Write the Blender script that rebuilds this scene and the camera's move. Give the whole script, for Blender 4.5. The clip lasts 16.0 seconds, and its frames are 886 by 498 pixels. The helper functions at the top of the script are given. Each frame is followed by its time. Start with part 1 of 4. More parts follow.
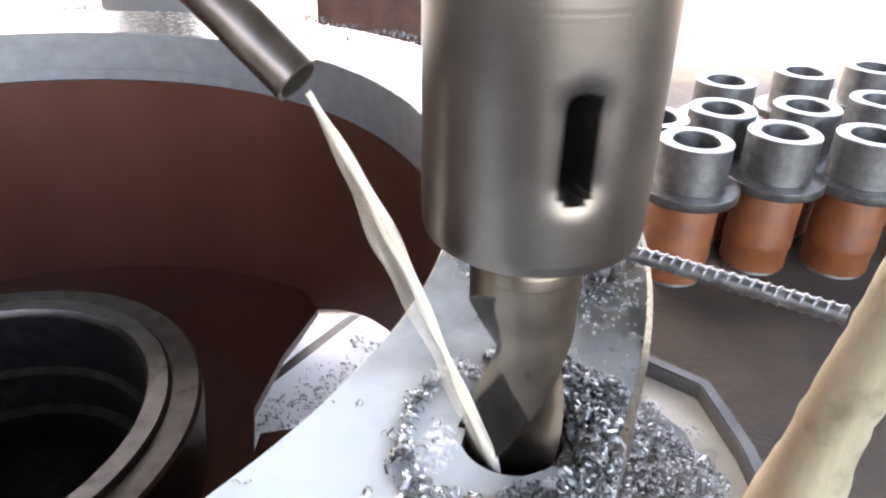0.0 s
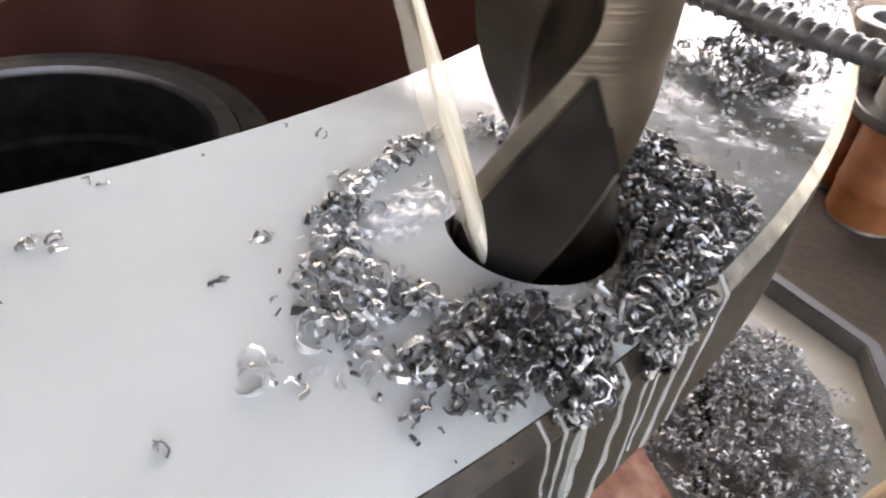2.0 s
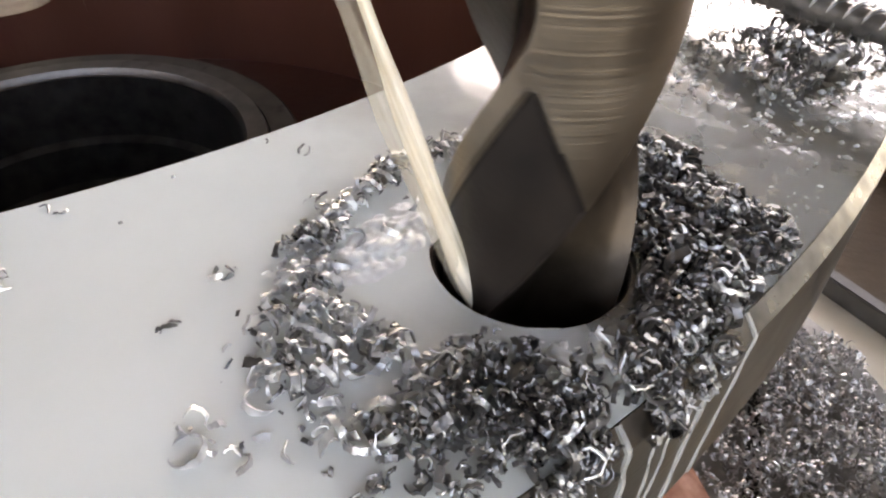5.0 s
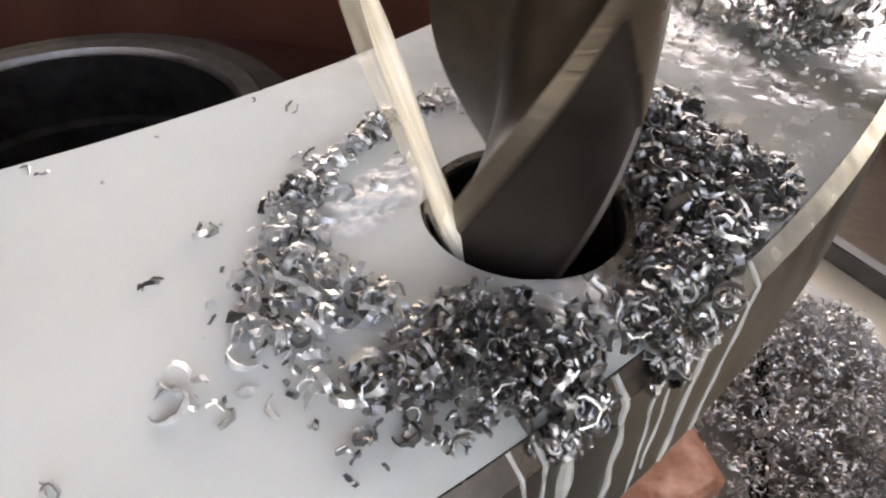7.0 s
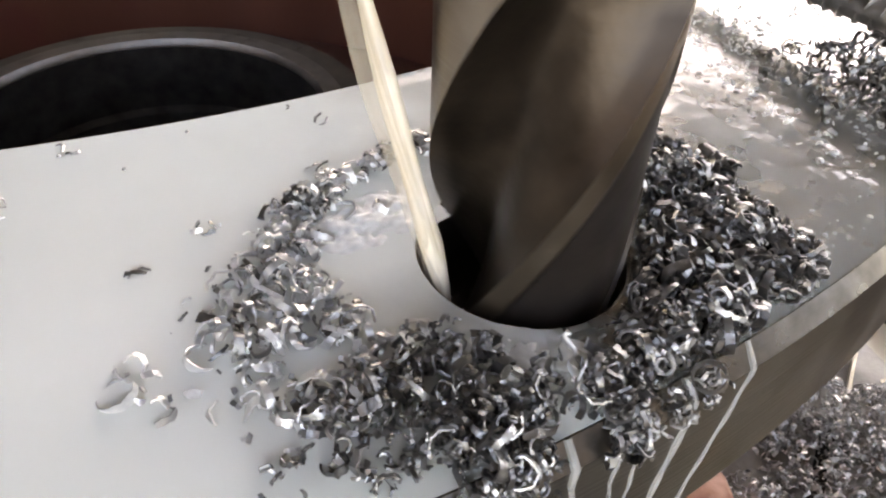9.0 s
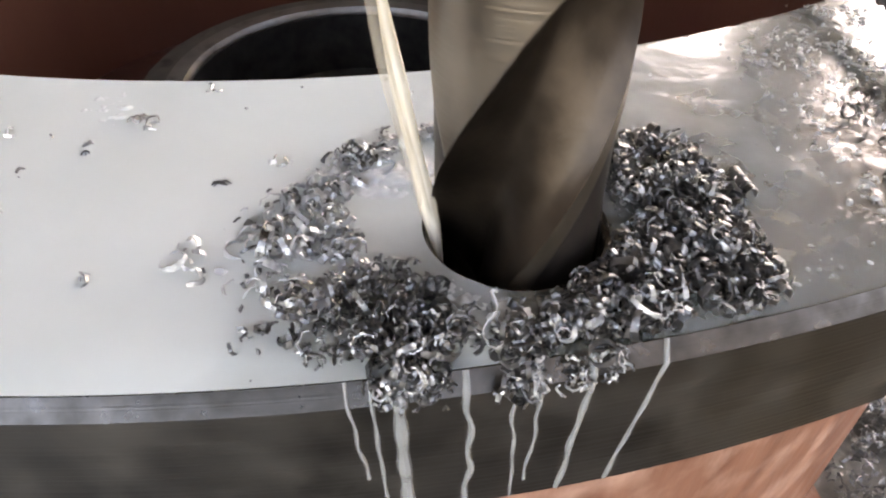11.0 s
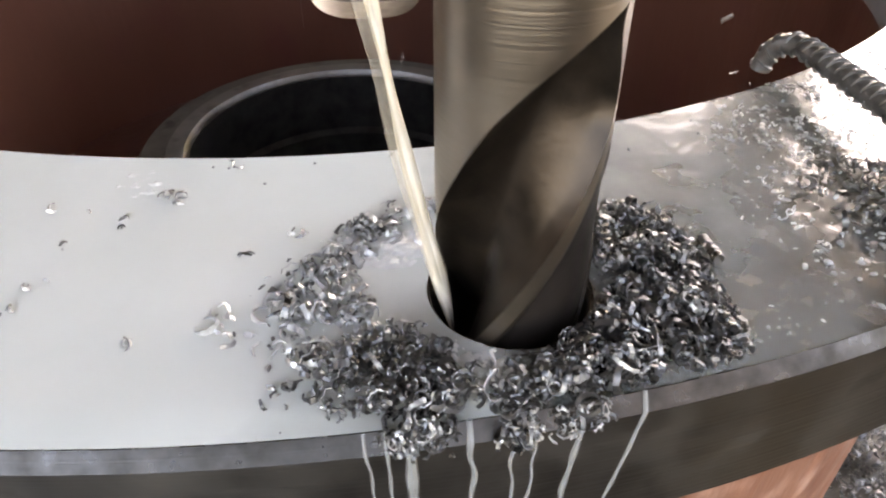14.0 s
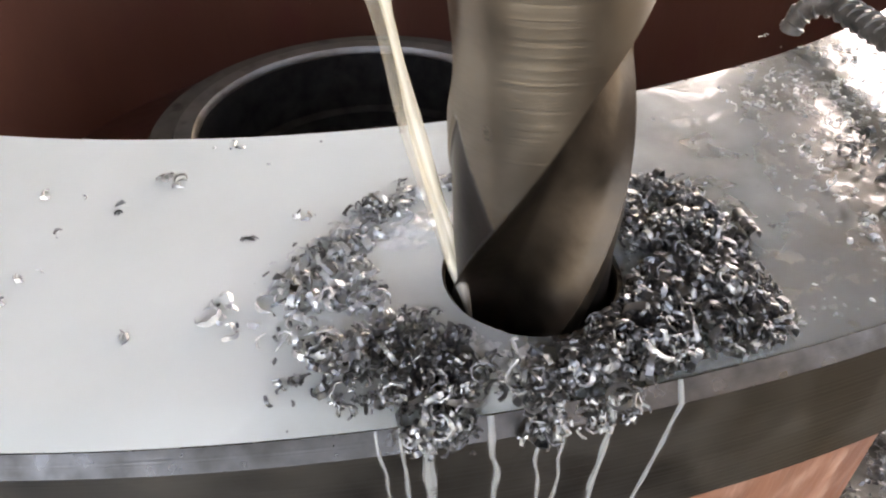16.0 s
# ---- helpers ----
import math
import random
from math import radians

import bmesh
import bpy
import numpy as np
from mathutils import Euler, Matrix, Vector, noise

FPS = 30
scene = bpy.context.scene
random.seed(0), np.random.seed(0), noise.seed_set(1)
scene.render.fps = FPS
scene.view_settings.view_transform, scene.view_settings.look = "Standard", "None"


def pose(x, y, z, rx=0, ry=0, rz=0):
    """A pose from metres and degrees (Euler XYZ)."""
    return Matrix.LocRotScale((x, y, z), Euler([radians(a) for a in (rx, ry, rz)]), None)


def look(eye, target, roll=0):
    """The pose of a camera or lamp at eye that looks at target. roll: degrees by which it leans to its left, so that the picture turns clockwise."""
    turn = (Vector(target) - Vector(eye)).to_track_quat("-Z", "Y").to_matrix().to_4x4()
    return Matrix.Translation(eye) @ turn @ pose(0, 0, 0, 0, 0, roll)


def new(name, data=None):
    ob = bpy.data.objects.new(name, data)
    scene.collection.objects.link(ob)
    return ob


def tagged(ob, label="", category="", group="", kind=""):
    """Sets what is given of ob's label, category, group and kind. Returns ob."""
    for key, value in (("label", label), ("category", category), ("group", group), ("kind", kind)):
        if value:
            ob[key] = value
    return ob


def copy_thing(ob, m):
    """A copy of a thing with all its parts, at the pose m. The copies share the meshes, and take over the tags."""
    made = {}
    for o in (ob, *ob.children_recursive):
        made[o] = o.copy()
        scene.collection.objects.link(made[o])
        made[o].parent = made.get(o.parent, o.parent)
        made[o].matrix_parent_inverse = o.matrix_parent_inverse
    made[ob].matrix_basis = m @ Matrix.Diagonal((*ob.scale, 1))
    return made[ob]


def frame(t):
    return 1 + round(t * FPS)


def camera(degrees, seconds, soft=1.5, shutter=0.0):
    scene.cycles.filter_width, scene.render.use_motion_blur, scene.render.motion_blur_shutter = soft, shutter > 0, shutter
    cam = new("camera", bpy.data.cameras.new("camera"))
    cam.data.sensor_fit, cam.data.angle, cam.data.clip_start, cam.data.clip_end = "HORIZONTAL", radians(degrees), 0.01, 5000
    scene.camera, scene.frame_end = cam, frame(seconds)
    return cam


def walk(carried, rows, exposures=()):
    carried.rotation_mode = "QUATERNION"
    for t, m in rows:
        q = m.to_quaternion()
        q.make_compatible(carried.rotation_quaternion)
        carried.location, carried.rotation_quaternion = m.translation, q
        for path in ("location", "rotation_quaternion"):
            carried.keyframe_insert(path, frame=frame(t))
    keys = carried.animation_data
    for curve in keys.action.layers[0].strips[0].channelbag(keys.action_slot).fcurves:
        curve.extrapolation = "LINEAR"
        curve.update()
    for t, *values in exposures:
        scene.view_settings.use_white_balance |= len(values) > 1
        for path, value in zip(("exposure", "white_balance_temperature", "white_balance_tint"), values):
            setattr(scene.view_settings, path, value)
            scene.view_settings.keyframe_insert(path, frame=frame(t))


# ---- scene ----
cam = camera(64.6, 16.0, soft=2.2, shutter=0.3)
PATH = [
    (0, (-0.02664, -0.18916, 0.19260), (-0.02659, 0.06890, 0.03960), 0.93),
    (0.5, (-0.02137, -0.19688, 0.17065), (-0.01607, 0.06002, 0.01581), 1.99),
    (1, (-0.01455, -0.19937, 0.14267), (-0.01772, 0.05608, -0.01459), 2.53),
    (1.5, (0.00186, -0.15626, 0.11054), (-0.02567, 0.08649, -0.06357), 5.70),
    (2, (0.01321, -0.12473, 0.09246), (-0.04711, 0.10017, -0.09670), 5.18),
    (2.5, (0.01508, -0.11555, 0.09347), (-0.06334, 0.09675, -0.10346), 1.53),
    (3, (0.01777, -0.11420, 0.09140), (-0.06208, 0.09922, -0.10373), 0.47),
    (3.5, (0.01442, -0.11435, 0.09154), (-0.06689, 0.09918, -0.10287), 1.03),
    (4, (0.01599, -0.10987, 0.09191), (-0.06092, 0.10648, -0.10116), 2.36),
    (6.3, (0.02049, -0.10147, 0.08205), (-0.06012, 0.10950, -0.11542), 0.29),
    (6.5, (0.01869, -0.10319, 0.08158), (-0.06049, 0.10702, -0.11728), 0.85),
    (7, (0.02199, -0.10204, 0.08232), (-0.05738, 0.10723, -0.11744), 0.12),
    (7.5, (0.02418, -0.10317, 0.08375), (-0.06077, 0.10906, -0.11051), 0.16),
    (8, (0.03127, -0.09256, 0.08628), (-0.06565, 0.11420, -0.10828), 0.78),
    (8.5, (0.03274, -0.09285, 0.08300), (-0.07683, 0.10831, -0.11072), 2.44),
    (8.7, (0.03232, -0.09305, 0.08203), (-0.07595, 0.10908, -0.11141), 2.66),
    (10.8, (0.07970, -0.08242, 0.09583), (-0.09410, 0.05898, -0.10367), 0.55),
    (11, (0.07985, -0.08384, 0.09665), (-0.09441, 0.05612, -0.10347), -0.06),
    (11.5, (0.08082, -0.08458, 0.09836), (-0.09232, 0.05522, -0.10283), -0.33),
    (12, (0.08122, -0.08824, 0.10013), (-0.09172, 0.05365, -0.09975), -0.12),
    (12.5, (0.08321, -0.08996, 0.10493), (-0.09241, 0.05150, -0.09292), -1.13),
    (13, (0.08482, -0.09248, 0.11129), (-0.09679, 0.05463, -0.07679), -1.15),
    (13.5, (0.08626, -0.09122, 0.11140), (-0.09550, 0.05925, -0.07387), -0.51),
    (14, (0.08716, -0.09329, 0.11158), (-0.09492, 0.05813, -0.07258), 0.03),
    (14.5, (0.08435, -0.09288, 0.10497), (-0.09338, 0.06164, -0.08086), 0.64),
    (15, (0.08263, -0.09128, 0.10481), (-0.09603, 0.05913, -0.08349), -0.25),
    (15.5, (0.08150, -0.09029, 0.10476), (-0.09787, 0.05739, -0.08503), -0.86),
    (16, (0.07998, -0.08773, 0.10505), (-0.10167, 0.05542, -0.08604), -1.99),
]
walk(cam, [(t, look(eye, target, roll)) for t, eye, target, roll in PATH],
     exposures=[(0, 4.42, 7900, 19), (1.0, 4.2, 8500, 21), (2.0, 3.9, 9300, 22), (4.0, 3.82, 9800, 22), (8.5, 3.92, 10000, 22), (11, 3.9, 9700, 22), (16, 3.93, 9600, 21)])

# ---- daylight ----
SUN_FROM = Vector((-0.45, 0.75, 1.25)).normalized()
sky_world = bpy.data.worlds.new("sky")
scene.world = sky_world
sky_world.use_nodes = True
sky_nodes = sky_world.node_tree.nodes
sky_tex = sky_nodes.new("ShaderNodeTexSky")
sky_tex.sky_type, sky_tex.sun_disc = "NISHITA", False
sky_tex.dust_density, sky_tex.ozone_density = 2.2, 0.8
sky_tex.sun_elevation = math.asin(SUN_FROM.z)
sky_tex.sun_rotation = math.atan2(SUN_FROM.x, SUN_FROM.y)
sky_world.node_tree.links.new(sky_tex.outputs[0], sky_nodes["Background"].inputs[0])
sky_nodes["Background"].inputs[1].default_value = 0.15
sun_data = bpy.data.lights.new("sun", "SUN")
sun_data.energy, sun_data.angle, sun_data.color = 0.5, radians(0.5), (1.0, 0.95, 0.88)
sun = new("sun", sun_data)
sun.matrix_world = look(SUN_FROM * 20, (0, 0, 0))


# ---- materials ----
def surface(name, dark, light, scale, rough=(0.4, 0.6), metal=0.0, bump=0.1, depth=0.001, fine=0.0, stretch=(1, 1, 1),
            spec=0.5, spread=(0.3, 0.7), detail=6.0, stain=None, stain_scale=20.0, stain_at=(0.55, 0.7), coat=0.0, pieces=False):
    """Two colours mixed by noise in metres, with gloss variation, relief, and an optional third colour in stains."""
    m = bpy.data.materials.new(name)
    m.use_nodes = True
    nt = m.node_tree
    bsdf = nt.nodes["Principled BSDF"]
    n, link = nt.nodes.new, nt.links.new
    where = n("ShaderNodeTexCoord")
    mapping = n("ShaderNodeMapping")
    mapping.inputs["Scale"].default_value = stretch
    link(where.outputs["Object"], mapping.inputs[0])
    noise_a = n("ShaderNodeTexNoise")
    noise_a.inputs["Scale"].default_value, noise_a.inputs["Detail"].default_value = scale, detail
    link(mapping.outputs[0], noise_a.inputs["Vector"])
    ramp = n("ShaderNodeValToRGB")
    ramp.color_ramp.elements[0].position, ramp.color_ramp.elements[1].position = spread
    ramp.color_ramp.elements[0].color, ramp.color_ramp.elements[1].color = (*dark, 1), (*light, 1)
    link(noise_a.outputs[0], ramp.inputs[0])
    colour = ramp.outputs[0]
    if pieces:
        island = n("ShaderNodeNewGeometry")
        tone = n("ShaderNodeMapRange")
        tone.inputs["To Min"].default_value, tone.inputs["To Max"].default_value = 0.55, 1.15
        link(island.outputs["Random Per Island"], tone.inputs[0])
        scale_c = n("ShaderNodeVectorMath")
        scale_c.operation = "SCALE"
        link(colour, scale_c.inputs[0])
        link(tone.outputs[0], scale_c.inputs["Scale"])
        colour = scale_c.outputs[0]
    if stain:
        noise_s = n("ShaderNodeTexNoise")
        noise_s.inputs["Scale"].default_value, noise_s.inputs["Detail"].default_value = stain_scale, 8
        link(where.outputs["Object"], noise_s.inputs["Vector"])
        mask = n("ShaderNodeMapRange")
        mask.inputs["From Min"].default_value, mask.inputs["From Max"].default_value = stain_at
        link(noise_s.outputs[0], mask.inputs[0])
        mix = n("ShaderNodeMix")
        mix.data_type = "RGBA"
        link(mask.outputs[0], mix.inputs[0])
        link(colour, mix.inputs[6])
        mix.inputs[7].default_value = (*stain, 1)
        colour = mix.outputs[2]
    link(colour, bsdf.inputs["Base Color"])
    gloss = n("ShaderNodeMapRange")
    gloss.inputs["From Min"].default_value, gloss.inputs["From Max"].default_value = 0.3, 0.7
    gloss.inputs["To Min"].default_value, gloss.inputs["To Max"].default_value = rough
    link(noise_a.outputs[0], gloss.inputs[0])
    link(gloss.outputs[0], bsdf.inputs["Roughness"])
    bsdf.inputs["Metallic"].default_value = metal
    bsdf.inputs["Specular IOR Level"].default_value = spec
    bsdf.inputs["Coat Weight"].default_value = coat
    bsdf.inputs["Coat Roughness"].default_value = 0.08
    if bump:
        noise_b = n("ShaderNodeTexNoise")
        noise_b.inputs["Scale"].default_value, noise_b.inputs["Detail"].default_value = fine or scale * 6, 5
        link(mapping.outputs[0], noise_b.inputs["Vector"])
        relief = n("ShaderNodeBump")
        relief.inputs["Strength"].default_value, relief.inputs["Distance"].default_value = bump, depth
        link(noise_b.outputs[0], relief.inputs["Height"])
        link(relief.outputs[0], bsdf.inputs["Normal"])
    return m


def turned(name, dark, light, rings, rough, bump, stain=None, axis="z", metal=1.0, spread=(0.3, 0.7), size=60):
    """Lathe-turned steel: fine rings about the object's own axis ("r": rings in the plane, "z": rings along the axis)."""
    m = surface(name, dark, light, size, rough=rough, metal=metal, bump=0, stain=stain, stain_scale=45, stain_at=(0.58, 0.75), spread=spread)
    nt = m.node_tree
    n, link = nt.nodes.new, nt.links.new
    bsdf = nt.nodes["Principled BSDF"]
    where = n("ShaderNodeTexCoord")
    split = n("ShaderNodeSeparateXYZ")
    link(where.outputs["Object"], split.inputs[0])
    if axis == "z":
        value = split.outputs[2]
    else:
        flat = n("ShaderNodeCombineXYZ")
        link(split.outputs[0], flat.inputs[0])
        link(split.outputs[1], flat.inputs[1])
        length = n("ShaderNodeVectorMath")
        length.operation = "LENGTH"
        link(flat.outputs[0], length.inputs[0])
        value = length.outputs["Value"]
    count = n("ShaderNodeMath")
    count.operation = "MULTIPLY"
    count.inputs[1].default_value = rings
    link(value, count.inputs[0])
    lines = n("ShaderNodeTexNoise")
    lines.noise_dimensions = "1D"
    lines.inputs["Scale"].default_value, lines.inputs["Detail"].default_value = 1.0, 3
    link(count.outputs[0], lines.inputs["W"])
    relief = n("ShaderNodeBump")
    relief.inputs["Strength"].default_value, relief.inputs["Distance"].default_value = bump, 0.0004
    link(lines.outputs[0], relief.inputs["Height"])
    link(relief.outputs[0], bsdf.inputs["Normal"])
    return m


FLANGE_STEEL = turned("machined_steel_wet", (0.12, 0.11, 0.096), (0.21, 0.197, 0.178), 1500, (0.36, 0.09), 0.10, axis="r", stain=(0.26, 0.21, 0.15), spread=(0.50, 0.68), size=130)
def wet_coat(m, scale, strength):
    """A rippled clear layer of liquid over a surface."""
    nt = m.node_tree
    ripple = nt.nodes.new("ShaderNodeTexNoise")
    ripple.inputs["Scale"].default_value, ripple.inputs["Detail"].default_value = scale, 3
    where = nt.nodes.new("ShaderNodeTexCoord")
    nt.links.new(where.outputs["Object"], ripple.inputs["Vector"])
    relief = nt.nodes.new("ShaderNodeBump")
    relief.inputs["Strength"].default_value, relief.inputs["Distance"].default_value = strength, 0.0015
    nt.links.new(ripple.outputs[0], relief.inputs["Height"])
    bsdf = nt.nodes["Principled BSDF"]
    bsdf.inputs["Coat Weight"].default_value, bsdf.inputs["Coat Roughness"].default_value = 1.0, 0.03
    nt.links.new(relief.outputs[0], bsdf.inputs["Coat Normal"])


wet_coat(FLANGE_STEEL, 95, 0.45)
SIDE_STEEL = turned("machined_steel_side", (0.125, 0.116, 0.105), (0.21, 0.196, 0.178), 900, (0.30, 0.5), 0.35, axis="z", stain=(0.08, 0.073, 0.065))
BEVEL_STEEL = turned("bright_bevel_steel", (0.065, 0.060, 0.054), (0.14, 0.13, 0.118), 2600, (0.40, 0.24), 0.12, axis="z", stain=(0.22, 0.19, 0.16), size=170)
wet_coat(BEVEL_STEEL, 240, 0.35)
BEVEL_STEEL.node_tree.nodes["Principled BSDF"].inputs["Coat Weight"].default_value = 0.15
BAND_STEEL = turned("machined_steel_bore", (0.28, 0.28, 0.275), (0.37, 0.37, 0.365), 700, (0.42, 0.55), 0.2, axis="z", metal=0.5)
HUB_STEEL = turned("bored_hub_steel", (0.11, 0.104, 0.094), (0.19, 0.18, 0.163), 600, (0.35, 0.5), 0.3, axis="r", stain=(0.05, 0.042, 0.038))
# bore steel darkened to carry the recess shade
BORE_STEEL = turned("shaded_bore_steel", (0.030, 0.029, 0.028), (0.070, 0.068, 0.065), 500, (0.35, 0.5), 0.25, axis="z", metal=0.7)
RING_STEEL = turned("bored_ring_steel", (0.17, 0.165, 0.155), (0.27, 0.26, 0.245), 600, (0.35, 0.5), 0.3, axis="r", stain=(0.12, 0.11, 0.10))
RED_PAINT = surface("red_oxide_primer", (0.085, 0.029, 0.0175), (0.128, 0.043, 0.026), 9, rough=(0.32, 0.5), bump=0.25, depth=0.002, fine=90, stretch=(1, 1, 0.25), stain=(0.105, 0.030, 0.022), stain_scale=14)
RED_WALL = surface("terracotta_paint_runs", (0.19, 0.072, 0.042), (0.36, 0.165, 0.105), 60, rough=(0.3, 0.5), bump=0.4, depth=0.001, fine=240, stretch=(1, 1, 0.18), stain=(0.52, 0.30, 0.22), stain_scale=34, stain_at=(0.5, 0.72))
SPINDLE_STEEL = turned("ground_spindle_steel", (0.22, 0.193, 0.172), (0.29, 0.26, 0.232), 500, (0.33, 0.37), 0.10, axis="z")
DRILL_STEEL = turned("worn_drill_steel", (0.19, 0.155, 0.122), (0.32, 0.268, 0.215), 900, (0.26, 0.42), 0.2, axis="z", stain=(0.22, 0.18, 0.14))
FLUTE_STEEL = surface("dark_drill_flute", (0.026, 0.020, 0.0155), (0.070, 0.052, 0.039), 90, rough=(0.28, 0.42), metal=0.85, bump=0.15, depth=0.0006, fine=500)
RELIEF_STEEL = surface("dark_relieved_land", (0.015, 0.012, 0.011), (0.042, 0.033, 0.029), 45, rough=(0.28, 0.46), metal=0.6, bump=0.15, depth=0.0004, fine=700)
# near-black colour that gives slots and gaps their shade
GAP_SHADE = surface("gap_shade_steel", (0.02, 0.018, 0.016), (0.05, 0.045, 0.04), 80, rough=(0.3, 0.5), metal=0.6)
CHIP_STEEL = surface("bright_steel_chips", (0.34, 0.34, 0.345), (0.54, 0.54, 0.54), 300, rough=(0.24, 0.44), metal=1.0, bump=0.7, depth=0.0003, fine=1400, pieces=True)
CHIP_BLUE = surface("grey_steel_chips", (0.15, 0.150, 0.152), (0.34, 0.340, 0.343), 200, rough=(0.24, 0.44), metal=1.0, bump=0.7, depth=0.0004, fine=900, pieces=True)
CHIP_MOUND = surface("dry_mound_chips", (0.27, 0.27, 0.27), (0.54, 0.54, 0.54), 90, rough=(0.34, 0.55), metal=0.9, bump=0.3, depth=0.0004, fine=900, pieces=True)
CHIP_MILKY = surface("coolant_wet_chips", (0.42, 0.42, 0.42), (0.64, 0.64, 0.64), 260, rough=(0.26, 0.42), metal=0.6, bump=0.7, depth=0.0003, fine=1400, stain=(0.72, 0.72, 0.70), stain_scale=230, stain_at=(0.45, 0.62))
MILK = surface("milky_coolant", (0.74, 0.75, 0.73), (0.82, 0.83, 0.81), 30, rough=(0.05, 0.12), bump=0.04, depth=0.001, fine=70, spec=0.5)
FROTH = surface("white_coolant_froth", (0.80, 0.80, 0.78), (0.90, 0.90, 0.88), 200, rough=(0.25, 0.45), bump=0.2, depth=0.0006, fine=900)
FROTH.node_tree.nodes["Principled BSDF"].inputs["Alpha"].default_value = 0.85
WORN_EDGE = surface("pale_worn_paint_edge", (0.20, 0.15, 0.105), (0.36, 0.295, 0.215), 60, rough=(0.4, 0.6), bump=0.3, depth=0.001, fine=300)
BEAD = surface("coolant_bead", (0.50, 0.51, 0.51), (0.62, 0.63, 0.63), 300, rough=(0.03, 0.08), bump=0, spec=0.6, coat=0.6)
BEAD.node_tree.nodes["Principled BSDF"].inputs["Alpha"].default_value = 0.5
MILK_THIN = surface("thin_milky_run", (0.76, 0.77, 0.75), (0.85, 0.86, 0.84), 200, rough=(0.08, 0.2), bump=0.1, depth=0.0005)
MILK_THIN.node_tree.nodes["Principled BSDF"].inputs["Alpha"].default_value = 0.34
STREAM = surface("coolant_stream_water", (0.90, 0.80, 0.63), (0.95, 0.88, 0.75), 120, rough=(0.08, 0.2), bump=0)


def streaky(m, low, high):
    """Clear and milky streaks along the flow."""
    nt = m.node_tree
    where = nt.nodes.new("ShaderNodeTexCoord")
    along = nt.nodes.new("ShaderNodeMapping")
    along.vector_type = "TEXTURE"
    along.inputs["Rotation"].default_value = Vector((-0.0602, 0.0108, 0.1321)).to_track_quat("Z", "Y").to_euler()
    along.inputs["Scale"].default_value = (1, 1, 30)
    lines = nt.nodes.new("ShaderNodeTexNoise")
    lines.inputs["Scale"].default_value, lines.inputs["Detail"].default_value = 520, 2
    reach = nt.nodes.new("ShaderNodeMapRange")
    reach.inputs["From Min"].default_value, reach.inputs["From Max"].default_value = 0.35, 0.62
    reach.inputs["To Min"].default_value, reach.inputs["To Max"].default_value = low, high
    nt.links.new(where.outputs["Object"], along.inputs[0])
    nt.links.new(along.outputs[0], lines.inputs["Vector"])
    nt.links.new(lines.outputs[0], reach.inputs[0])
    nt.links.new(reach.outputs[0], nt.nodes["Principled BSDF"].inputs["Alpha"])


streaky(STREAM, 0.32, 0.74)
VEIL = surface("coolant_veil", (0.60, 0.52, 0.40), (0.80, 0.72, 0.58), 90, rough=(0.15, 0.3), bump=0.4, depth=0.002, fine=120, stretch=(1, 1, 0.15))
streaky(VEIL, 0.06, 0.26)
TABLE_IRON = surface("cast_iron_table", (0.10, 0.098, 0.09), (0.20, 0.195, 0.178), 18, rough=(0.25, 0.45), metal=0.4, bump=0.25, depth=0.0015, fine=260, stain=(0.34, 0.33, 0.30), stain_scale=9)
RIM_IRON = surface("grey_painted_rim", (0.05, 0.047, 0.044), (0.11, 0.104, 0.096), 24, rough=(0.35, 0.6), bump=0.3, depth=0.001, fine=200)
CREAM_POOL = surface("cream_coolant_pool", (0.34, 0.32, 0.25), (0.50, 0.47, 0.385), 12, rough=(0.25, 0.45), bump=0.05, depth=0.001)
DIRT = surface("trodden_earth_floor", (0.034, 0.024, 0.016), (0.088, 0.064, 0.044), 7, rough=(0.75, 0.95), bump=0.5, depth=0.006, fine=60, detail=10, stain=(0.045, 0.04, 0.036), stain_scale=2.5)
SAND = surface("pale_sunlit_yard", (0.055, 0.047, 0.036), (0.20, 0.175, 0.135), 2.2, rough=(0.8, 0.95), bump=0.6, depth=0.02, fine=25, detail=10)
ORANGE = surface("orange_rust_primer", (0.15, 0.045, 0.015), (0.26, 0.082, 0.028), 22, rough=(0.35, 0.6), bump=0.25, depth=0.001, fine=180, stain=(0.16, 0.055, 0.03), stain_scale=18)
SPARE_RUST = surface("rust_brown_casting", (0.09, 0.04, 0.03), (0.18, 0.085, 0.06), 12, rough=(0.5, 0.75), bump=0.4, depth=0.003, fine=60, stain=(0.05, 0.03, 0.03), stain_scale=5)
COLLAR_STEEL = turned("turned_bushing_steel", (0.18, 0.177, 0.173), (0.29, 0.286, 0.28), 500, (0.42, 0.55), 0.2, axis="z")
REBAR_STEEL = surface("worn_rebar", (0.16, 0.155, 0.15), (0.34, 0.33, 0.32), 160, rough=(0.3, 0.5), metal=0.8, bump=0.3, depth=0.0006, fine=700)
WOOD = surface("weathered_pale_wood", (0.30, 0.245, 0.155), (0.52, 0.445, 0.30), 22, rough=(0.55, 0.8), bump=0.5, depth=0.003, fine=120, stretch=(1, 1, 0.12), stain=(0.22, 0.175, 0.11), stain_scale=30)
NOZZLE_STEEL = surface("brushed_coolant_pipe", (0.26, 0.22, 0.185), (0.42, 0.37, 0.32), 90, rough=(0.25, 0.4), metal=1.0, bump=0.1, depth=0.0005, stretch=(1, 1, 0.1))
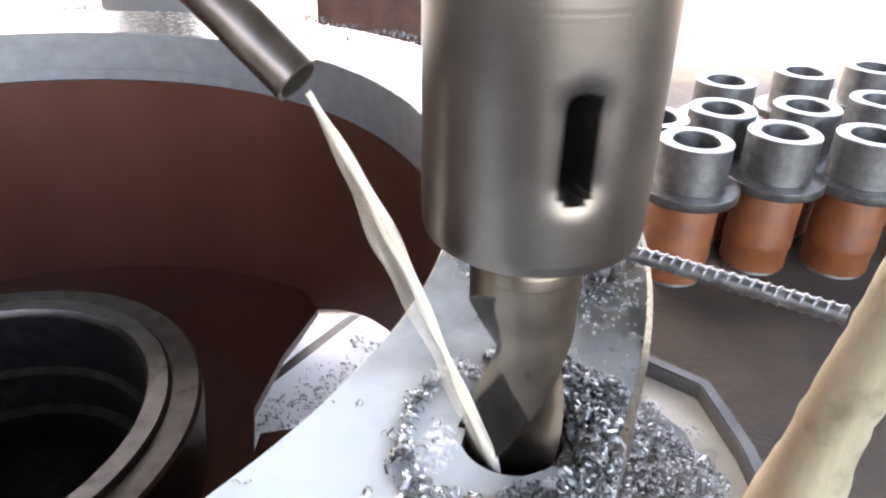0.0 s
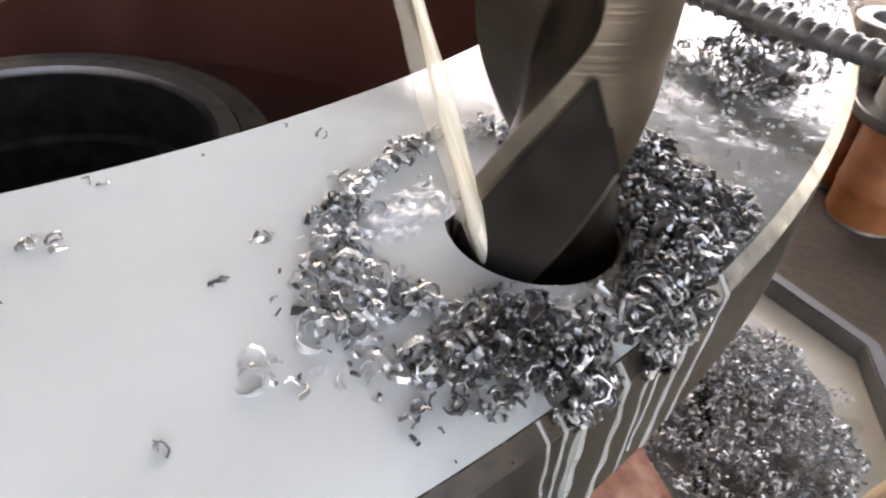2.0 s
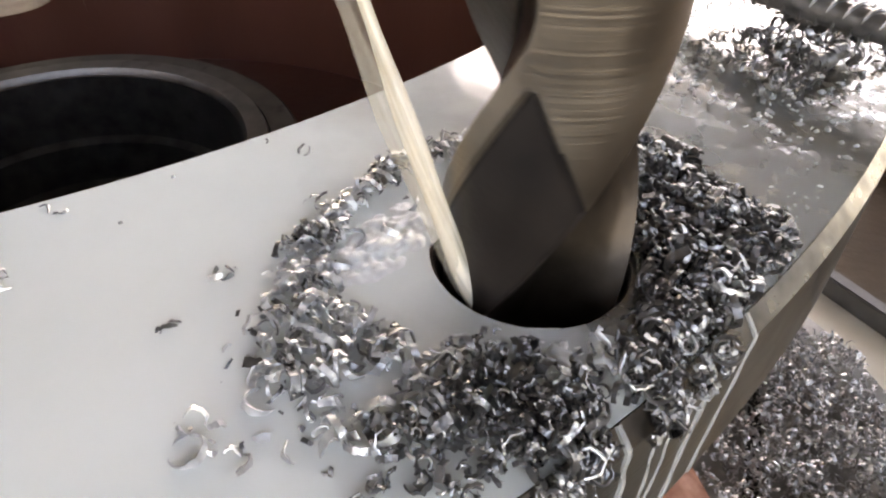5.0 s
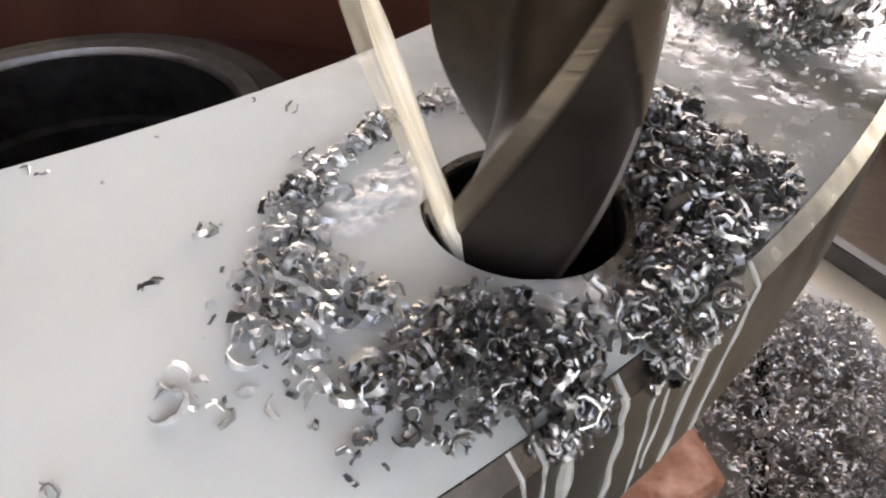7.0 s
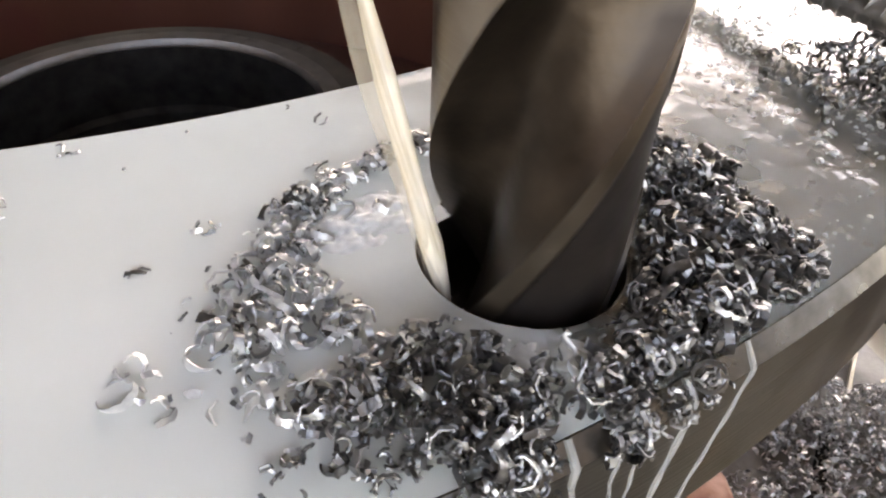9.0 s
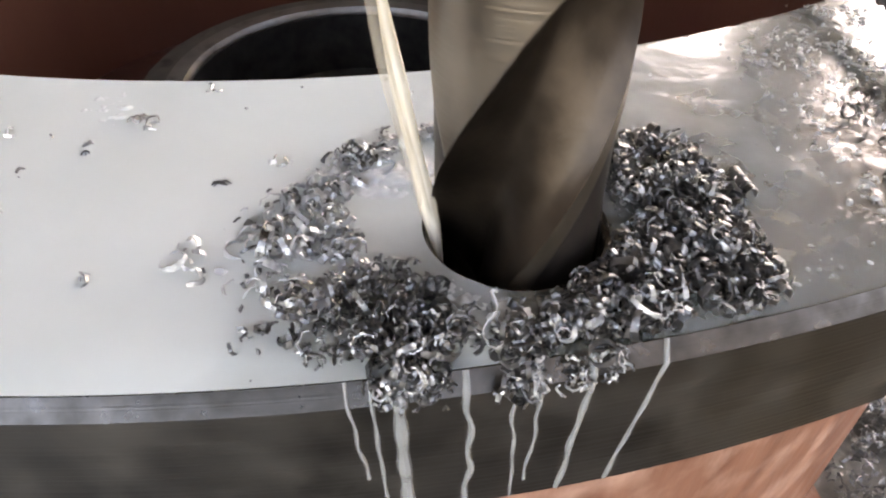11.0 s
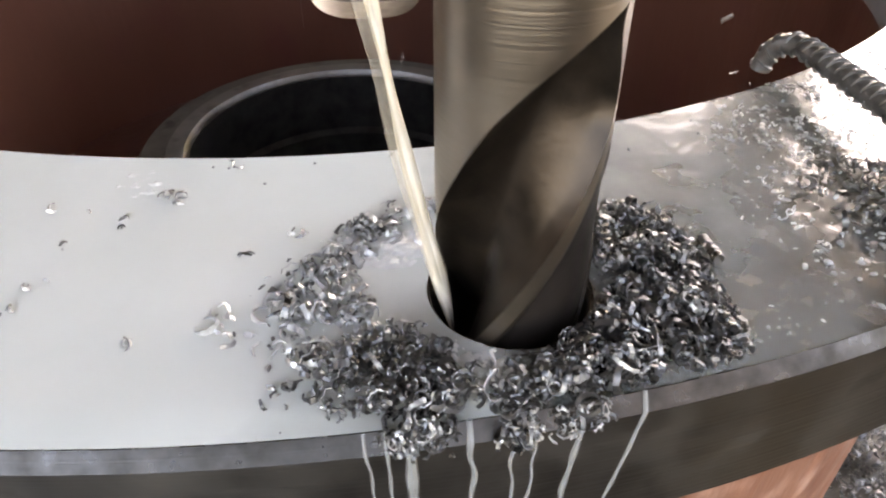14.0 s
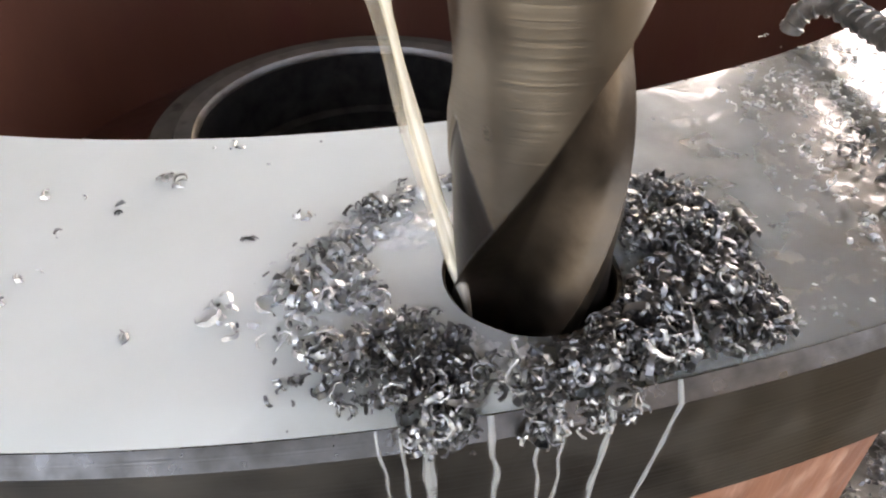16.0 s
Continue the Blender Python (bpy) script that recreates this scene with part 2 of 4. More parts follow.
# neutral greys, so that bounce off the added shell stays untinted
PLASTER = surface("grey_shell_wall", (0.25, 0.255, 0.25), (0.36, 0.36, 0.35), 1.2, rough=(0.8, 0.95), bump=0.3, depth=0.01, fine=20)
ROOF_SHEET = surface("dull_roof_sheet", (0.17, 0.175, 0.18), (0.25, 0.255, 0.26), 0.8, rough=(0.5, 0.7), bump=0.2, depth=0.01, fine=10)


# ---- mesh helpers ----
def part(name, bm, material, parent=None, label="", smooth=True, angle=40):
    """One mesh object from a bmesh, under a thing or a part."""
    bmesh.ops.recalc_face_normals(bm, faces=bm.faces)
    data = bpy.data.meshes.new(name)
    bm.to_mesh(data)
    bm.free()
    mats = material if isinstance(material, (list, tuple)) else [material]
    for m in mats:
        data.materials.append(m)
    if smooth:
        data.shade_smooth()
        data.set_sharp_from_angle(angle=radians(angle))
    ob = new(name, data)
    if parent:
        ob.parent = parent
    if label:
        ob["label"] = label
    return ob


def thing(name, label, category, at=None, group="", kind=""):
    ob = new(name)
    ob.empty_display_size = 0.02
    if at is not None:
        ob.matrix_basis = at
    return tagged(ob, label, category, group, kind)


def lathe(bm, profile, segs=96, a0=0.0, a1=360.0, closed=True, centre=(0, 0), mat=0):
    """Sweeps a profile of (radius, z) about the z axis. closed: the profile's end joins its start."""
    full = abs(a1 - a0) >= 359.99
    count = segs if full else segs + 1
    rings = []
    for i in range(count):
        a = radians(a0 + (a1 - a0) * i / segs)
        rings.append([bm.verts.new((centre[0] + r * math.cos(a), centre[1] + r * math.sin(a), z)) for r, z in profile])
    n = len(profile)
    for i in range(segs):
        p, q = rings[i], rings[(i + 1) % count]
        for k in range(n if closed else n - 1):
            f = bm.faces.new((p[k], q[k], q[(k + 1) % n], p[(k + 1) % n]))
            f.material_index = mat
    if not full and closed:
        for ring in (rings[0], rings[-1]):
            bm.faces.new(ring)
    return rings


def prism(bm, outline, z0, z1, mat=0):
    """A straight block over a flat outline."""
    low = [bm.verts.new((x, y, z0)) for x, y in outline]
    high = [bm.verts.new((x, y, z1)) for x, y in outline]
    n = len(outline)
    for f in [bm.faces.new(low[::-1]), bm.faces.new(high)] + [bm.faces.new((low[i], low[(i + 1) % n], high[(i + 1) % n], high[i])) for i in range(n)]:
        f.material_index = mat


def box(bm, x0, x1, y0, y1, z0, z1, bevel=0.0):
    made = bmesh.ops.create_cube(bm, size=1.0, matrix=Matrix.LocRotScale(((x0 + x1) / 2, (y0 + y1) / 2, (z0 + z1) / 2), None, (x1 - x0, y1 - y0, z1 - z0)))
    if bevel:
        edges = {e for v in made["verts"] for e in v.link_edges}
        bmesh.ops.bevel(bm, geom=list(edges), offset=bevel, segments=2, affect="EDGES")


def tube(bm, points, radii, sides=12, cap=True, flat=1.0, twist=0.0):
    """A tube along points; flat squashes its section, twist turns it along the way."""
    pts = [Vector(p) for p in points]
    rings, side = [], None
    for i, p in enumerate(pts):
        ahead = (pts[min(i + 1, len(pts) - 1)] - pts[max(i - 1, 0)]).normalized()
        if side is None:
            side = ahead.cross(Vector((0.31, 0.9, 0.2))).normalized()
        side = (side - ahead * side.dot(ahead)).normalized()
        up = ahead.cross(side)
        r = radii[i] if isinstance(radii, (list, tuple)) else radii
        ring = []
        for k in range(sides):
            a = 2 * math.pi * k / sides
            u, v = math.cos(a) * r, math.sin(a) * r * flat
            b = radians(twist) * i / max(1, len(pts) - 1)
            u, v = u * math.cos(b) - v * math.sin(b), u * math.sin(b) + v * math.cos(b)
            ring.append(bm.verts.new(p + side * u + up * v))
        rings.append(ring)
    for p, q in zip(rings, rings[1:]):
        for k in range(sides):
            bm.faces.new((p[k], p[(k + 1) % sides], q[(k + 1) % sides], q[k]))
    if cap:
        bm.faces.new(rings[0][::-1])
        bm.faces.new(rings[-1])
    return rings


# ---- setting: yard, floor, unseen workshop shell ----
FLOOR_Z = -0.515
bm = bmesh.new()
box(bm, -9, 9, -5, 2.3, FLOOR_Z - 0.1, FLOOR_Z)
tagged(part("floor", bm, DIRT, smooth=False), "brown trodden earth workshop floor with oily patches", "floor", kind="structure")
bm = bmesh.new()
box(bm, -400, 400, -400, 400, FLOOR_Z - 0.3, FLOOR_Z - 0.012)
tagged(part("ground", bm, SAND, smooth=False), "pale dry sandy yard in full sun", "ground", kind="structure")
# south and west walls added out of view to shut out daylight
bm = bmesh.new()
box(bm, -6, -0.2, -4.2, -4.0, FLOOR_Z - 0.1, 2.3)
tagged(part("shade_wall_south", bm, PLASTER, smooth=False), "plain grey wall added out of view to block daylight", "wall", kind="structure")
bm = bmesh.new()
box(bm, -6.2, -6, -4.2, 3.25, FLOOR_Z - 0.1, 2.3)
tagged(part("shade_wall_west", bm, PLASTER, smooth=False), "plain grey wall added out of view to block daylight", "wall", kind="structure")
# east wall added unseen, dims the light from the right
bm = bmesh.new()
box(bm, 3.2, 3.4, -1.3, 1.6, FLOOR_Z - 0.1, 2.3)
tagged(part("shade_wall_east", bm, PLASTER, smooth=False), "plain grey wall added out of view to block daylight", "wall", kind="structure")
bm = bmesh.new()
box(bm, -6.0, 2.8, 3.05, 3.25, 1.66, 2.3)
# lower lintel added unseen to cut glare reflected in the flange
box(bm, -0.55, 2.8, 3.05, 3.25, 1.34, 1.66)
box(bm, -1.57, -1.15, 3.05, 3.25, FLOOR_Z - 0.1, 1.66)
box(bm, -6.0, -3.4, 3.05, 3.25, FLOOR_Z - 0.1, 1.66)
tagged(part("wall_north", bm, PLASTER, smooth=False), "plain grey wall added out of view to block daylight with wide open doorways", "wall", kind="structure")
# roof added out of view, its extent chosen to hold back skylight
bm = bmesh.new()
box(bm, -6.4, 2.8, -3.2, 3.25, 2.3, 2.38)
tagged(part("ceiling", bm, ROOF_SHEET, smooth=False), "unseen grey roof sheet that holds back the skylight", "ceiling", kind="structure")

# ---- the housing being drilled ----
CX, CY = -0.400, 0.210
R_IN, R_TOP, R_OUT, THICK = 0.380, 0.4874, 0.4906, 0.040
BEVEL = 0.0031
HOLE_R = 0.0187
housing = thing("gear_housing", "large cast gear housing, machined wet top flange, red-primed inside", "machine casting", pose(CX, CY, 0))


def flange_ring(bm, z, loops):
    """A flat face between circles, holes included."""
    edges, rings = [], []
    for x, y, r, n in loops:
        ring = [bm.verts.new((x + r * math.cos(2 * math.pi * k / n), y + r * math.sin(2 * math.pi * k / n), z)) for k in range(n)]
        edges += [bm.edges.new((ring[k], ring[(k + 1) % n])) for k in range(n)]
        rings.append(ring)
    bmesh.ops.triangle_fill(bm, use_beauty=True, use_dissolve=False, edges=edges, normal=(0, 0, 1))
    return rings


def strip(bm, a, b, mat=0):
    n = len(a)
    for k in range(n):
        f = bm.faces.new((a[k], a[(k + 1) % n], b[(k + 1) % n], b[k]))
        f.material_index = mat


bm = bmesh.new()
top = flange_ring(bm, 0.0, ((0, 0, R_TOP, 360), (0, 0, R_IN + 0.001, 300), (-CX, -CY, HOLE_R + 0.0005, 64)))
low = flange_ring(bm, -THICK, ((0, 0, R_OUT, 360), (0, 0, R_IN, 300), (-CX, -CY, HOLE_R, 64)))
mid = [[bm.verts.new((r * math.cos(2 * math.pi * k / n), r * math.sin(2 * math.pi * k / n), z)) for k in range(n)] for r, n, z in ((R_OUT, 360, -BEVEL), (R_IN, 300, -0.001))]
lip = [bm.verts.new((-CX + HOLE_R * math.cos(2 * math.pi * k / 64), -CY + HOLE_R * math.sin(2 * math.pi * k / 64), -0.0007)) for k in range(64)]
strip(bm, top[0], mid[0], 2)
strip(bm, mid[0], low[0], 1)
strip(bm, top[1], mid[1], 3)
strip(bm, mid[1], low[1], 3)
strip(bm, top[2], lip, 1)
strip(bm, lip, low[2], 1)
part("flange", bm, [FLANGE_STEEL, SIDE_STEEL, BEVEL_STEEL, BAND_STEEL], housing, "wet machined steel flange with a drilled hole", angle=25)
bm = bmesh.new()
lathe(bm, [(R_IN, -THICK - 0.0002), (R_IN, -0.0525), (R_IN + 0.003, -0.054), (0.45, -0.054), (0.45, -THICK - 0.0002)], 240)
part("bore_band", bm, BAND_STEEL, housing, "bare machined steel band")


def arch_bottom(a):
    """The lower edge of the housing wall by angle: an arched opening over the table on one side."""
    a = (a + 180) % 360 - 180
    return max(-0.4095, -0.276 - 0.042 * ((a - 28) / 26) ** 2)


WIN_HI, WIN_LO, WIN_A0, WIN_A1 = -0.100, -0.232, 132, 156


def arched_wall(bm, r0, r1, top, segs=360):
    rings = []
    for i in range(segs):
        a = radians(360 * (i + 0.5) / segs)
        z = arch_bottom(360 * (i + 0.5) / segs)
        levels = (top, WIN_HI, WIN_LO, z)
        rings.append([bm.verts.new((r * math.cos(a), r * math.sin(a), h)) for r, h in [(r0, h) for h in levels] + [(r1, h) for h in levels[::-1]]])
    for i in range(segs):
        p, q = rings[i], rings[(i + 1) % segs]
        for k in range(8):
            if k in (1, 5) and WIN_A0 <= i * 360 / segs < WIN_A1:
                continue
            bm.faces.new((p[k], q[k], q[(k + 1) % 8], p[(k + 1) % 8]))


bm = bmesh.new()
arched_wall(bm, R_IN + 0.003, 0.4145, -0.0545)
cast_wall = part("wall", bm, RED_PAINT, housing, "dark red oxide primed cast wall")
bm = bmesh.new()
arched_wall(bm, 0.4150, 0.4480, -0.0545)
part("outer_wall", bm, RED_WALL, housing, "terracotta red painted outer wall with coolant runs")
bm = bmesh.new()
prism(bm, [(x - CX, y - CY) for x, y in ((0.02, 0.14), (0.085, 0.175), (0.118, 0.218), (0.080, 0.272), (0.035, 0.30))], -0.4095, -0.372)
bmesh.ops.bevel(bm, geom=[e for e in bm.edges if all(v.co.z > -0.373 for v in e.verts)], offset=0.004, segments=2, affect="EDGES")
part("foot", bm, RED_WALL, housing, "red painted foot on the table")
# opening in the far wall with a pale worn edge
bm = bmesh.new()
MID, HALF = (WIN_A0 + WIN_A1) / 2, (WIN_A1 - WIN_A0) / 2 + 0.6
loops = []
for k in range(64):
    # a rounded oblong in the curved wall, filled out to the square cut behind it
    b = 2 * math.pi * k / 64
    c, d = math.cos(b), math.sin(b)
    u, v = abs(c) ** 0.72 * math.copysign(1, c), abs(d) ** 0.72 * math.copysign(1, d)
    edge = max(abs(c), abs(d))
    loop = []
    for r, (p, q), fit in ((0.3805, (u, v), 0.93), (0.3815, (c / edge, d / edge), 1.04), (0.4490, (c / edge, d / edge), 1.04), (0.4490, (u, v), 0.93)):
        a = radians(MID + HALF * p * fit)
        loop.append(bm.verts.new((r * math.cos(a), r * math.sin(a), (WIN_HI + WIN_LO) / 2 + (WIN_HI - WIN_LO) / 2 * q * fit)))
    loops.append(loop)
for p, q in zip(loops, loops[1:] + loops[:1]):
    strip(bm, p, q)
for f in bm.faces:
    radii_f = [math.hypot(v.co.x, v.co.y) for v in f.verts]
    if max(radii_f) - min(radii_f) < 0.01:
        f.material_index = 1
part("opening_edge", bm, [WORN_EDGE, RED_PAINT], cast_wall, "pale worn edge of a wall opening")
# hub with its bore: a bright inner ring, a groove and a duller outer ring
HUB = (0.003, -0.012)
bm = bmesh.new()
lathe(bm, [(0.1580, -0.1995), (0.1590, -0.197), (0.179, -0.197), (0.1815, -0.200), (0.180, -0.225), (0.172, -0.29), (0.145, -0.36), (0.1420, -0.36), (0.1420, -0.1995)], 140, centre=HUB)
hub = part("hub", bm, HUB_STEEL, housing, "bearing hub with a duller outer ring")
# dark colour and an added closed floor keep the bore in shade
bm = bmesh.new()
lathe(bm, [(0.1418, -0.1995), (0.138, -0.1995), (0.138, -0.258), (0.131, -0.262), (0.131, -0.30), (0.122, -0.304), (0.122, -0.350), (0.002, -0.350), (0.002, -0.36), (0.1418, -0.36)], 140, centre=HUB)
part("bore", bm, BORE_STEEL, hub, "dark bore with stepped shoulders, shade put into its colour")
bm = bmesh.new()
lathe(bm, [(0.138, -0.197), (0.141, -0.192), (0.156, -0.192), (0.1575, -0.196), (0.1575, -0.199), (0.138, -0.199)], 140, centre=HUB)
part("bearing_ring", bm, RING_STEEL, hub, "paler machined ring round the bore")
# web between hub and wall, open on one side
bm = bmesh.new()
WEB = ((0.1620, -30.0), (0.205, -22.0), (0.212, 12.0), (0.219, 28.0), (0.245, 36.0), (0.277, 43.0), (0.32, 48.0), (0.364, 52.0), (0.3828, 58.0))
sheets = []
for drop in (0.0, 0.010):
    sheet = []
    for r, a0 in WEB:
        z = -0.285 - (r - 0.18) * 0.085 - drop
        sheet.append([bm.verts.new((r * math.cos(radians(a)), r * math.sin(radians(a)), z)) for a in (a0 + (330 if r < 0.215 else 379 - a0 if a0 < 379 else 0) * k / 90 for k in range(91))])
    sheets.append(sheet)
    for p, q in zip(sheet, sheet[1:]):
        for k in range(90):
            bm.faces.new((p[k], p[k + 1], q[k + 1], q[k]))
hi, lo = sheets
for j in range(len(WEB) - 1):
    for k in (0, 90):
        bm.faces.new((hi[j][k], hi[j + 1][k], lo[j + 1][k], lo[j][k]))
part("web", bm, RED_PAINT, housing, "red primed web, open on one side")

# ---- milky coolant on the flange ----
coolant = thing("coolant_film", "thin pool of milky white cutting coolant lying on the flange", "coolant", pose(CX, CY, 0))


m = surface("milky_film", (0.69, 0.72, 0.69), (0.76, 0.785, 0.755), 25, rough=(0.02, 0.07), bump=0.10, depth=0.0008, fine=120)
nt = m.node_tree
n, link = nt.nodes.new, nt.links.new
where = n("ShaderNodeTexCoord")
noise_m = n("ShaderNodeTexNoise")
noise_m.inputs["Scale"].default_value, noise_m.inputs["Detail"].default_value = 38, 6
link(where.outputs["Object"], noise_m.inputs["Vector"])
attr = n("ShaderNodeAttribute")
attr.attribute_name = "milk"
add = n("ShaderNodeMath")
add.operation = "MULTIPLY_ADD"
add.inputs[1].default_value, add.inputs[2].default_value = 0.7, -0.35
link(noise_m.outputs[0], add.inputs[0])
total = n("ShaderNodeMath")
total.operation, total.use_clamp = "ADD", True
link(add.outputs[0], total.inputs[0])
link(attr.outputs["Fac"], total.inputs[1])
link(total.outputs[0], nt.nodes["Principled BSDF"].inputs["Alpha"])
MILK_FILM = m
bm = bmesh.new()
milk = bm.verts.layers.float.new("milk")
N_A, N_R = 900, 56
rows_f = []
for i in range(N_A):
    a = radians(-95 + 190 * i / (N_A - 1))
    row = []
    for k in range(N_R):
        s = k / (N_R - 1)
        r = R_IN + 0.0016 + (R_TOP - R_IN - 0.0018) * s
        x, y = r * math.cos(a), r * math.sin(a)
        wx, wy = x + CX, y + CY
        v = bm.verts.new((x, y, 0.0006 - 0.0004 * max(0.0, s * 20 - 19)))
        # milkier where the coolant runs away from the cut, clearing towards the rebar and the far rim
        along = -0.75 * wx - 0.60 * wy
        level = 0.62 + along * (11.0 if along > 0 else 6.0) - max(0.0, s - 0.93) * 1.0
        level += 0.25 * max(0.0, 1 - math.hypot(wx + 0.024, wy + 0.012) / 0.018)
        level += 0.45 * math.exp(-((wx - 0.0215) ** 2 + (wy + 0.0290) ** 2) / 0.00003)
        level -= 0.22 * math.exp(-((wx - 0.014) ** 2 + (wy + 0.030) ** 2) / 0.00045)
        level -= 0.40 * math.exp(-((wx - 0.024) ** 2 + (wy + 0.002) ** 2) / 0.00035)
        v.co.z += 0.0008 * max(0.0, min(1.0, level * 1.2)) * min(1.0, (1 - s) * 12)
        v[milk] = max(0.0, min(1.35, level))
        row.append(v)
    rows_f.append(row)
RIM_GAP = HOLE_R + 0.0012
inside = set()
for row in rows_f:
    for v in row:
        dx, dy = v.co.x + CX, v.co.y + CY
        d = math.hypot(dx, dy)
        if d < RIM_GAP:
            inside.add(v)
            if d > 1e-6:
                v.co.x, v.co.y = dx / d * RIM_GAP - CX, dy / d * RIM_GAP - CY
for p, q in zip(rows_f, rows_f[1:]):
    for k in range(N_R - 1):
        quad = (p[k], q[k], q[k + 1], p[k + 1])
        if not all(v in inside for v in quad):
            bm.faces.new(quad)
clear = bm.copy()
for half, name, words, keep in ((bm, "milky_pool", "opaque milky coolant", 1), (clear, "clear_film", "thin clearing film of coolant", -1)):
    away = [f for f in half.faces if (f.calc_center_median().y + CY + 0.02) * keep > 0]
    bmesh.ops.delete(half, geom=away, context="FACES")
    bmesh.ops.delete(half, geom=[v for v in half.verts if not v.link_faces], context="VERTS")
    part(name, half, MILK_FILM, coolant, words)

# ---- spindle and drill ----
spindle = thing("drill_spindle", "brown-grey ground steel drill spindle with an oblong drift slot, turning", "machine spindle")
SP_R, SP_Z = 0.0333, 0.0905
SLOT_W, SLOT_Z0, SLOT_Z1 = 0.0062, 0.1115, 0.1425


def slotted_body(bm):
    """The spindle's skin with two rounded slots sunk through it."""
    n_a, zs = 128, [SP_Z + 0.004 + 0.0016 * i for i in range(70)]
    mid_z, half = (SLOT_Z0 + SLOT_Z1) / 2, (SLOT_Z1 - SLOT_Z0) / 2
    rings = []
    for z in zs:
        ring = []
        for k in range(n_a):
            a = 2 * math.pi * k / n_a
            d = abs((a + math.pi / 2) % math.pi - math.pi / 2) * SP_R
            dz = max(0.0, abs(z - mid_z) - (half - SLOT_W))
            e = math.hypot(d, dz)
            edge = 1 / (1 + math.exp((e - SLOT_W * 0.62) / 0.00035))
            dish = 1 / (1 + math.exp((e - SLOT_W * 1.25) / 0.0007))
            r = SP_R - 0.0009 * dish - 0.021 * edge
            ring.append(bm.verts.new((r * math.cos(a), r * math.sin(a), z)))
        rings.append(ring)
    for p, q in zip(rings, rings[1:]):
        for k in range(n_a):
            f = bm.faces.new((p[k], p[(k + 1) % n_a], q[(k + 1) % n_a], q[k]))
            # deep faces take the near-black colour that stands for the slot's shade
            if sum(math.hypot(v.co.x, v.co.y) for v in f.verts) / 4 < SP_R - 0.006:
                f.material_index = 1
    bm.faces.new(rings[-1])
    for r, z in ((0.0328, SP_Z + 0.0010), (0.0316, SP_Z), (0.0150, SP_Z), (0.0150, SP_Z + 0.01)):
        ring = [bm.verts.new((r * math.cos(2 * math.pi * k / n_a), r * math.sin(2 * math.pi * k / n_a), z)) for k in range(n_a)]
        last = rings[0] if r == 0.0328 else before
        for k in range(n_a):
            bm.faces.new((last[k], last[(k + 1) % n_a], ring[(k + 1) % n_a], ring[k]))
        before = ring
    bm.faces.new(before)


bm = bmesh.new()
slotted_body(bm)
hollow, hollow_back, nose = bm.copy(), bm.copy(), bm.copy()
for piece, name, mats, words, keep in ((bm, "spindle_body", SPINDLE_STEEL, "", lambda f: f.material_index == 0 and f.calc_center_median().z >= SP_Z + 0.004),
                                       (hollow, "drift_slot", GAP_SHADE, "dark oblong drift slot", lambda f: f.material_index == 1 and f.calc_center_median().x > 0),
                                       (hollow_back, "drift_slot", GAP_SHADE, "dark oblong drift slot", lambda f: f.material_index == 1 and f.calc_center_median().x < 0),
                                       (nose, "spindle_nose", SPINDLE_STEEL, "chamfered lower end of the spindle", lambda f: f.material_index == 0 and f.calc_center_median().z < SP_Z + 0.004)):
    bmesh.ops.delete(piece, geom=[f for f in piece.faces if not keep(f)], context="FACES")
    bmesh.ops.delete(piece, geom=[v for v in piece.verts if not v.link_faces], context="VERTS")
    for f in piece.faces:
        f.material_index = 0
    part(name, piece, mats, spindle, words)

drill = thing("twist_drill", "worn bronze-grey steel twist drill with two dark flutes, turning", "drill bit")
DR, LEAD, FLUTE_TOP = 0.0178, 0.195, 0.0722


def drill_body(bm):
    """Two helical flutes, a narrow margin beside each, and a dark relieved land that ends in a slant."""
    zs = [-0.030 + 0.0005 * i for i in range(213)]
    flute, margin, land = radians(47), radians(12), radians(74)
    rings, kinds = [], []
    for z in zs:
        turn = 2 * math.pi * z / LEAD
        fade = (FLUTE_TOP - z) / 0.024
        ease = 1.0 if fade > 1 else max(0.0, 1 - (1 - max(0.0, fade)) ** 2) ** 0.62
        half, front = flute * ease, flute * ease ** 3
        ring, kind = [], []
        for lap in (0, math.pi):
            for k in range(32):
                q = -1 + 2 * k / 32
                ring.append((q * (half if q < 0 else front) + lap, DR - 0.0108 * ease * max(0.0, 1 - q * q) ** 0.5 * (1 - 0.25 * q)))
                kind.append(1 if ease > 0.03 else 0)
            for k in range(4):
                ring.append((front + margin * k / 4 + lap, DR))
                kind.append(0)
            start, width = front + margin, math.pi - half - front - margin
            for k in range(44):
                t = k / 44
                limit = 0.0455 - 0.021 * min(1.0, (start + width * t - flute - margin) / land)
                cut = max(0.0, min(1.0, (limit - z) / 0.0012))
                if k < 3:
                    cut *= k / 3
                ring.append((start + width * t + lap, DR - 0.0007 * cut))
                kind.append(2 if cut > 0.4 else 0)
        rings.append([bm.verts.new((r * math.cos(a + turn), r * math.sin(a + turn), z)) for a, r in ring])
        kinds.append(kind)
    count = len(rings[0])
    for i in range(len(rings) - 1):
        p, q = rings[i], rings[i + 1]
        for k in range(count):
            f = bm.faces.new((p[k], p[(k + 1) % count], q[(k + 1) % count], q[k]))
            f.material_index = kinds[i][k]
    tip = bm.verts.new((0, 0, zs[0] - 0.01))
    for k in range(count):
        bm.faces.new((rings[0][(k + 1) % count], rings[0][k], tip))
    bm.faces.new(rings[-1])


